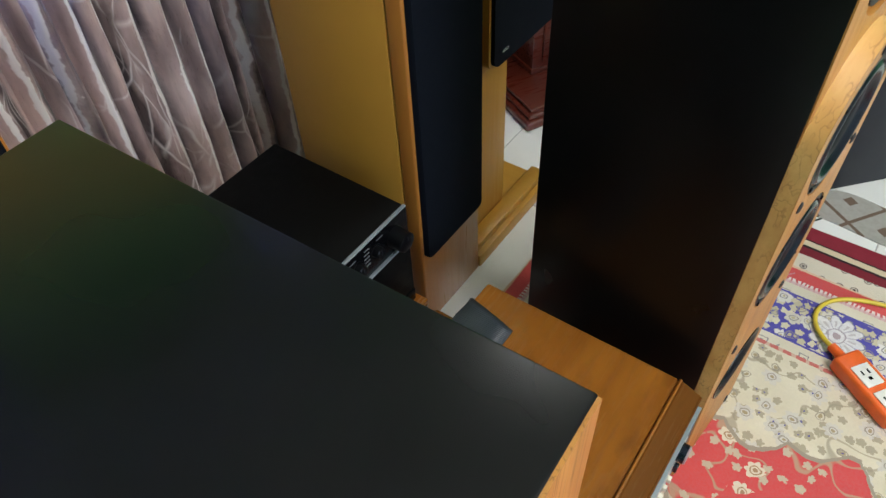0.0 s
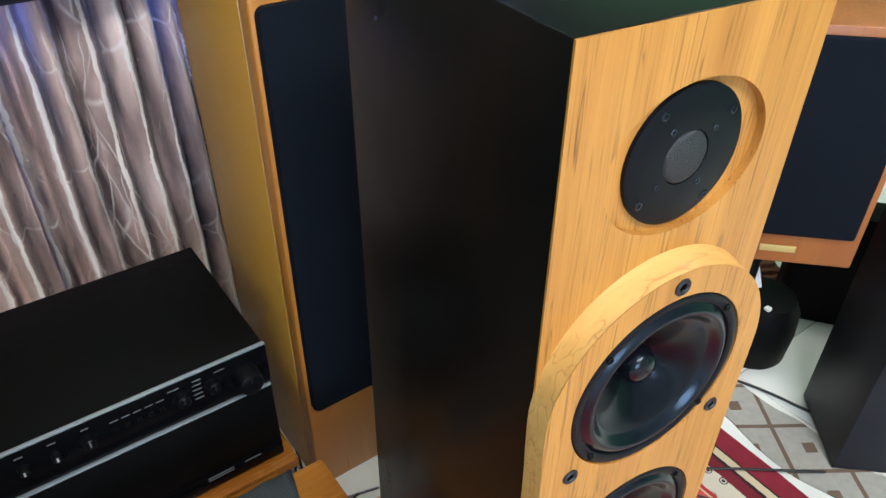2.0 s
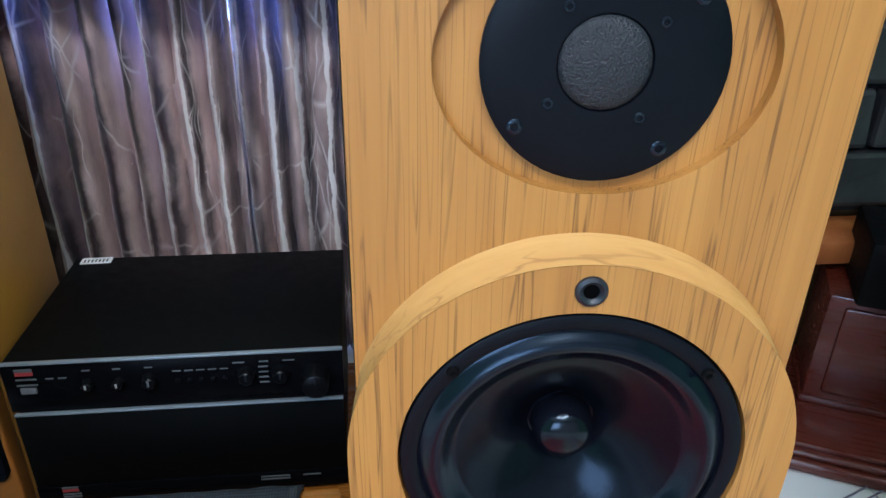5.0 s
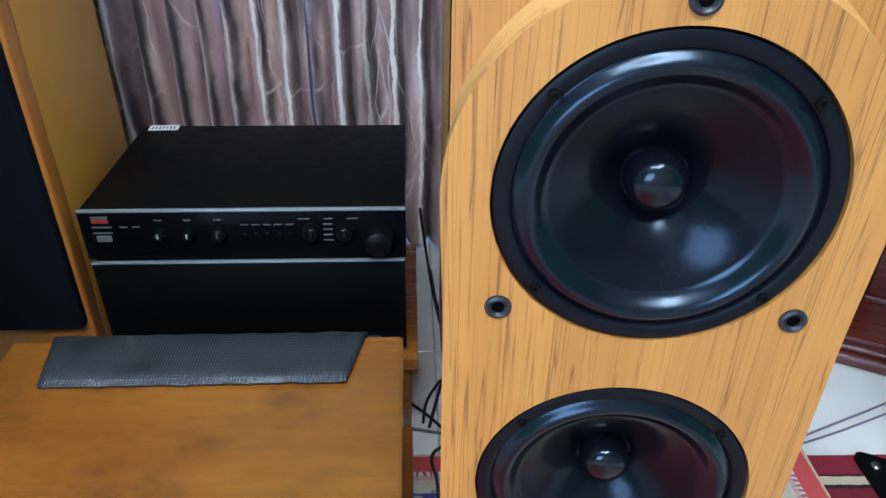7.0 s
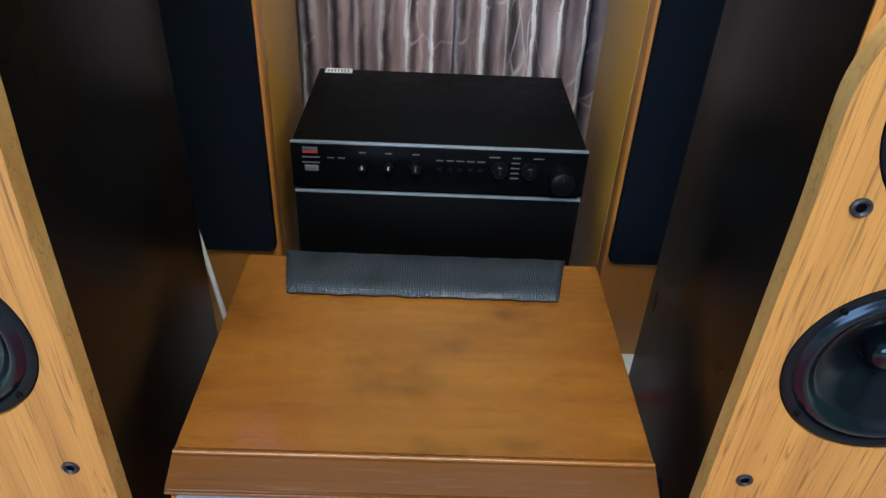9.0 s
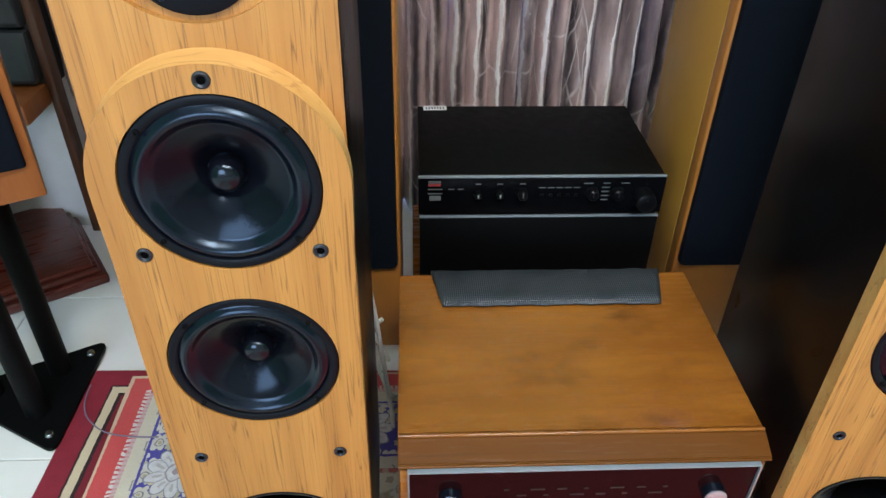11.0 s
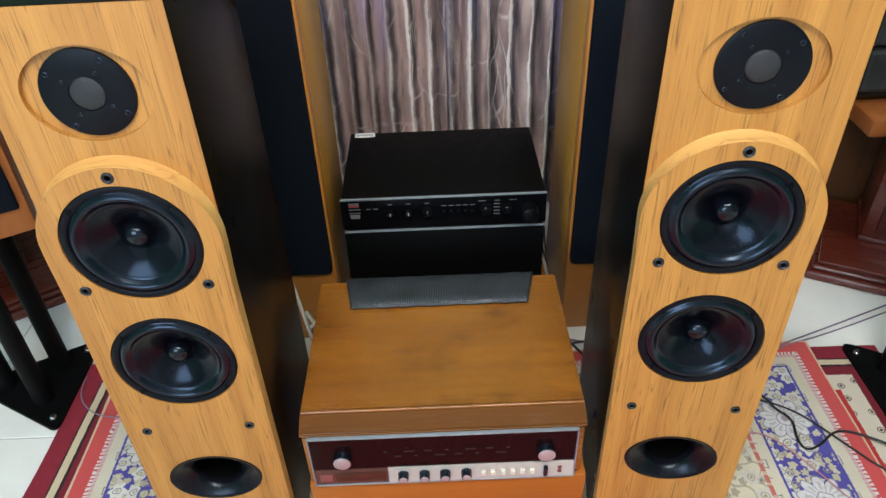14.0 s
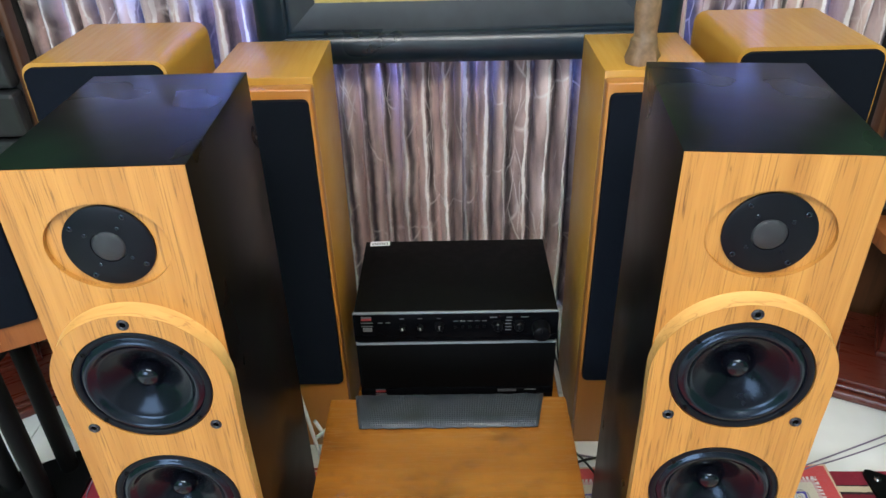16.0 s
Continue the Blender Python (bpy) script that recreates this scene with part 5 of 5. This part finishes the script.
def side_speaker(m):
    t = thing("cherry_speaker", "cherry wood shelf speaker with a black grille on a steel stand", "loudspeaker", m, "pair of cherry shelf speakers")
    W, d, h = 0.12, 0.25, 0.39
    part("cabinet", cube(-W, W, 0.0, d, 0.0, h, bev=0.004), CHERRY, t)
    part("grille", cube(-W + 0.014, W - 0.014, -0.012, 0.0, 0.058, h - 0.012, bev=0.006, seg=3), GRILLE, t, "black cloth grille")
    part("badge", cube(-0.028, 0.028, -0.0025, 0.0, 0.022, 0.034, bev=0.0008), GILT, t, "small metal name plate")


pillar_stand(pose(-0.945, 0.448, 0.0), "pair of steel stands")
pillar_stand(pose(1.071, 0.333, 0.0, 0, 0, 180), "pair of steel stands")
side_speaker(pose(-0.880, 0.395, 0.448, 0, 0, 29))
side_speaker(pose(1.00, 0.22, 0.448, 0, 0, -45))


def black_box():
    t = thing("black_cabinet", "tall dark blue-black laminate box standing on the floor", "cabinet", pose(1.129, 0.04, 0.0, 0, 0, -42))
    part("body", cube(0.0, 0.30, 0.0, 0.19, 0.006, 0.86, bev=0.004), BLACK_BOARD, t)
    part("plinth", cube(0.006, 0.294, 0.006, 0.184, 0.0, 0.006), BLACK_METAL, t)


black_box()


def low_black_box():
    # black block added to fill the dark area by the steel stand
    t = thing("dark_fill_box", "low black box filling a dark area beside a steel stand", "box", pose(1.44, 0.374, 0.0, 0, 0, -53))
    part("body", cube(0.0, 0.25, 0.0, 0.09, 0.008, 0.30, bev=0.004), BLACK_METAL, t)
    part("base", cube(0.006, 0.244, 0.006, 0.084, 0.0, 0.008), BLACK_RUBBER, t)


low_black_box()


def mahogany_bench(m, body_x):
    t = thing("mahogany_cabinet", "polished mahogany cabinet set back on a low moulded plinth", "cabinet", m, "pair of mahogany cabinets")
    L, d = 0.66, 0.36
    part("plinth", cube(0.0, L, 0.0, d, 0.0, 0.026, bev=0.007, seg=3), MAHOGANY, t)
    part("moulding", cube(0.012, L - 0.012, 0.012, d - 0.004, 0.026, 0.040, bev=0.006, seg=3), MAHOGANY, t)
    part("plinth_top", cube(0.024, L - 0.024, 0.024, d - 0.006, 0.040, 0.052, bev=0.004), MAHOGANY, t)
    x0, x1 = body_x
    part("body", cube(x0, x1, 0.165, d - 0.01, 0.052, 0.30, bev=0.004), MAHOGANY, t)
    part("body_foot", cube(x0 - 0.006, x1 + 0.006, 0.158, d - 0.006, 0.052, 0.068, bev=0.004), MAHOGANY, t)
    part("door", cube(x0 + 0.03, x1 - 0.03, 0.157, 0.165, 0.085, 0.28, bev=0.005), MAHOGANY, t)


mahogany_bench(pose(0.985, 0.728, 0.0, 0, 0, -27), (0.115, 0.62))
mahogany_bench(pose(-0.903, 0.805, 0.0, 0, 0, 33) @ Matrix.Translation((-0.66, 0, 0)), (0.04, 0.50))
# black block added for the shadowed space under the ledge
ob = part("black_case", cube(-0.15, 0.15, -0.1, 0.1, 0.0, 0.13, bev=0.008), BLACK_METAL)
ob.matrix_world = pose(1.36, 0.80, 0.30, 0, 0, -27)
tagged(ob, "plain black block filling the dark space above a mahogany cabinet", "case")


# ---- things on the floor ----
def extension_block(m):
    t = thing("extension_socket", "orange plastic extension socket lying on the rug", "extension socket", m)
    part("body", cube(-0.030, 0.030, -0.075, 0.075, 0.0, 0.036, bev=0.007, seg=3), ORANGE, t)
    part("cord_grip", rod(bmesh.new(), (0.0, 0.070, 0.016), (0.0, 0.105, 0.014), 0.010, 14), ORANGE, t)
    for y in (-0.042, 0.018):
        s = part("socket_plate", cube(-0.019, 0.019, y - 0.024, y + 0.024, 0.036, 0.0385, bev=0.002), WHITE_PLASTIC, t, "white socket plate")
        for x, yy, lx, ly in ((-0.007, 0.006, 0.0018, 0.005), (0.007, 0.006, 0.0018, 0.005), (0.0, -0.008, 0.0035, 0.0035)):
            # thin black pads stand in for the dark inside the openings
            part("slot", cube(x - lx, x + lx, y + yy - ly, y + yy + ly, 0.0385, 0.0389), HOLE_SHADE, s, smooth=False)


extension_block(pose(0.640, -0.225, RUG, 0, 0, -35))
Z = RUG + 0.006
cable("yellow_cord", [(0.700, -0.138, RUG + 0.014), (0.73, -0.10, Z), (0.79, -0.085, Z), (0.845, -0.12, Z), (0.875, -0.20, Z), (0.89, -0.32, Z), (0.93, -0.5, Z)], 0.0048, YELLOW, "yellow power cord curving over the rug")
cable("power_cable", [(0.70, 0.34, Z), (0.722, 0.315, Z), (0.727, 0.283, Z), (0.757, 0.252, Z), (0.742, 0.20, Z), (0.750, 0.168, Z), (0.79, 0.186, Z), (0.821, 0.212, Z), (0.853, 0.218, Z), (0.912, 0.186, Z), (1.0, 0.12, Z), (1.10, 0.04, Z)], 0.0026, BLACK_CABLE, "tangled black cord lying on the rug")
cable("power_cable", [(0.70, 0.31, Z), (0.749, 0.288, Z), (0.786, 0.254, Z), (0.819, 0.207, Z), (0.851, 0.162, Z), (0.879, 0.122, Z), (0.95, 0.06, Z), (1.06, -0.02, Z)], 0.0020, BLACK_CABLE, "loose black cord lying on the rug")
cable("pink_wire", [(0.60, 0.235, Z), (0.656, 0.223, Z), (0.693, 0.209, Z), (0.73, 0.158, Z), (0.764, 0.096, Z), (0.80, 0.03, Z), (0.86, -0.02, Z)], 0.0014, PINK_CABLE, "thin pink wire lying over the blue rug border")
cable("floor_lead", [(0.30, 1.02, 0.006), (0.305, 0.92, 0.006), (0.317, 0.84, 0.006), (0.320, 0.93, 0.006), (0.33, 1.0, 0.006)], 0.0026, BLACK_CABLE, "thin black lead looped on the tiles behind the amplifiers")
cable("floor_lead", [(0.307, 0.663, 0.006), (0.285, 0.625, 0.006), (0.277, 0.59, 0.006), (0.275, 0.56, 0.006)], 0.0026, BLACK_CABLE, "thin black lead curled on the white tiles")
cable("floor_lead", [(0.24, 0.62, 0.006), (0.271, 0.591, 0.006), (0.303, 0.551, 0.008), (0.334, 0.496, 0.016), (0.35, 0.46, 0.014)], 0.0028, BLACK_CABLE, "black lead running from tiles onto the rug")
cable("floor_lead", [(0.23, 0.555, 0.005), (0.27, 0.547, 0.005), (0.34, 0.525, 0.005), (0.40, 0.51, 0.005)], 0.0024, GREY_CABLE, "thin grey lead on the white tiles")
cable("floor_lead", [(1.13, 0.38, 0.006), (1.177, 0.291, 0.006), (1.206, 0.219, 0.006), (1.222, 0.149, 0.006), (1.25, 0.09, 0.006)], 0.003, BLACK_CABLE, "black lead across white tiles beside a grey mat")
cable("floor_lead", [(-0.90, 1.03, 0.006), (-0.888, 0.99, 0.006), (-0.882, 0.86, 0.006), (-0.855, 0.755, 0.006), (-0.845, 0.77, 0.006), (-0.823, 0.846, 0.006), (-0.79, 0.92, 0.006)], 0.004, BLACK_CABLE, "black cable bent on the tiles beside a mahogany plinth")
cable("grey_wire", [(0.765, 0.445, Z), (0.815, 0.475, 0.012), (0.936, 0.524, 0.006), (1.141, 0.605, 0.006), (1.264, 0.654, 0.006)], 0.0020, GREY_CABLE, "thin grey-purple wire across white tiles")
cable("grey_wire", [(0.762, 0.438, Z), (0.812, 0.468, 0.012), (0.944, 0.51, 0.006), (1.129, 0.58, 0.006), (1.24, 0.622, 0.006)], 0.0018, GREY_CABLE, "second thin grey-purple wire across white tiles")
cable("pink_wire", [(-0.66, 0.33, Z), (-0.74, 0.33, Z), (-0.80, 0.37, Z), (-0.825, 0.42, Z), (-0.83, 0.47, 0.008)], 0.0014, GREY_CABLE, "thin purple wire over the rug border")
cable("black_lead", [(0.275, 0.86, 0.25), (0.29, 0.90, 0.10), (0.31, 0.84, 0.006), (0.33, 0.74, 0.006), (0.30, 0.62, 0.006), (0.285, 0.55, 0.006)], 0.0028, BLACK_CABLE, "black lead hanging behind the amplifiers")
cable("black_lead", [(0.36, 0.52, 0.006), (0.31, 0.49, 0.03), (0.28, 0.45, 0.05), (0.30, 0.40, 0.03), (0.285, 0.34, 0.016)], 0.0028, BLACK_CABLE, "black lead looping beside the cabinet")
cable("white_lead", [(0.17, 0.48, 0.12), (0.12, 0.475, 0.20), (0.06, 0.48, 0.215), (0.03, 0.47, 0.18), (0.0, 0.475, 0.20), (-0.06, 0.48, 0.21), (-0.09, 0.48, 0.12), (-0.1, 0.47, 0.006)], 0.0045, WHITE_PLASTIC, "white lead looping behind the cabinet")
cable("white_lead", [(-0.30, 0.355, 0.44), (-0.285, 0.375, 0.40), (-0.272, 0.365, 0.33), (-0.262, 0.365, 0.25), (-0.252, 0.385, 0.10), (-0.246, 0.40, 0.03), (-0.235, 0.43, 0.006)], 0.004, WHITE_PLASTIC, "white lead hanging down behind a tower speaker")
cable("white_lead", [(-0.30, 0.70, 0.006), (-0.29, 0.62, 0.012), (-0.275, 0.50, 0.012), (-0.245, 0.42, 0.012), (-0.24, 0.34, 0.02)], 0.004, WHITE_PLASTIC, "white lead on the floor beside the cabinet")

bm = rod(bmesh.new(), (-0.252, 0.530, 0.003), (-0.302, 0.535, 0.125), 0.0045)
rod(bm, (-0.305, 0.527, 0.075), (-0.262, 0.533, 0.112), 0.0045)
tagged(part("crossed_sticks", bm, WHITE_PLASTIC), "two crossed white plastic sticks on the floor", "sticks")


def adapter():
    t = thing("power_adapter", "round black device with a small red lamp on the tiles", "device", pose(1.290, 0.340, 0.0))
    part("body", turned(((0.0, 0.0), (0.070, 0.0), (0.076, 0.010), (0.081, 0.08), (0.078, 0.13), (0.064, 0.160), (0.0, 0.170)), 40), BLACK_METAL, t)
    m, nt, b = material("red_indicator")
    b.inputs["Base Color"].default_value = (0.6, 0.02, 0.02, 1)
    b.inputs["Emission Color"].default_value = (1.0, 0.05, 0.05, 1)
    b.inputs["Emission Strength"].default_value = 2.0
    led = part("indicator", turned(((0.0, 0.1745), (0.003, 0.1745), (0.003, 0.169), (0.0, 0.169)), 10), m, t)
    led.location = (-0.050, 0.012, -0.007)
    part("button", cube(-0.05, -0.036, -0.040, -0.026, 0.150, 0.1665, bev=0.003), WHITE_PLASTIC, t)


adapter()
bm = bmesh.new()
card = [[bm.verts.new((x, y, z)) for x, z in ((-0.024, 0.0), (0.024, 0.006), (0.008, 0.062))] for y in (-0.0008, 0.0008)]
bm.faces.new(card[0]), bm.faces.new(card[1][::-1])
for i in range(3):
    bm.faces.new((card[0][i], card[1][i], card[1][(i + 1) % 3], card[0][(i + 1) % 3]))
card = part("paper_card", bm, WHITE_PAPER, smooth=False)
card.matrix_world = pose(1.270, 0.368, 0.165, -12, 0, -40)
tagged(card, "small white triangular paper card on a black device", "card")

# ---- pieces: stone blocks of the piers, floor tiles ----
rnd = random.Random(12)
block_meshes = []
for k in range(4):
    bm = box(bmesh.new(), 0.0, 0.30, -0.045, 0.0, 0.0, 0.118, bev=0.012)
    for v in bm.verts:
        if v.co.y < -0.02:
            v.co.y += 0.02 * noise.noise((v.co.x * 9 + k * 5, v.co.z * 9, k))
    me = bpy.data.meshes.new("stone_block")
    bm.to_mesh(me)
    bm.free()
    me.materials.append(SLATE)
    block_meshes.append(me)
for pier, xa, xb in pier_blocks:
    for r in range(8):
        x = xa - (0.15 if r % 2 else 0.0)
        while x < xb - 0.02:
            a, b = max(x, xa), min(x + 0.30, xb)
            if b - a > 0.03:
                ob = new("stone_block", block_meshes[rnd.randrange(4)])
                ob.parent = pier
                ob.location = (a + 0.004, 1.03 + rnd.uniform(-0.004, 0.008), 0.405 + 0.126 * r)
                ob.scale = ((b - a - 0.008) / 0.30, 1, 1)
            x += 0.306

floor = tagged(part("floor", cube(X0 - 0.2, X1 + 0.2, Y0 - 0.2, Y1 + 0.2, -0.1, -0.003), GROUT, smooth=False), "glossy white square floor tiles with thin joints", "floor", kind="structure")
S = 0.45
tile_bm = box(bmesh.new(), 0.0015, S - 0.0015, 0.0015, S - 0.0015, -0.010, 0.0, bev=0.0012, seg=1)
tile_me = bpy.data.meshes.new("tile")
tile_bm.to_mesh(tile_me)
tile_bm.free()
tile_me.materials.append(TILE)
for i in range(int((X1 - X0) / S) + 1):
    for j in range(int((Y1 - Y0) / S) + 1):
        ob = new("tile", tile_me)
        ob.parent = floor
        ob.location = (X0 + i * S - 0.1, Y0 + j * S - 0.1, 0.0)
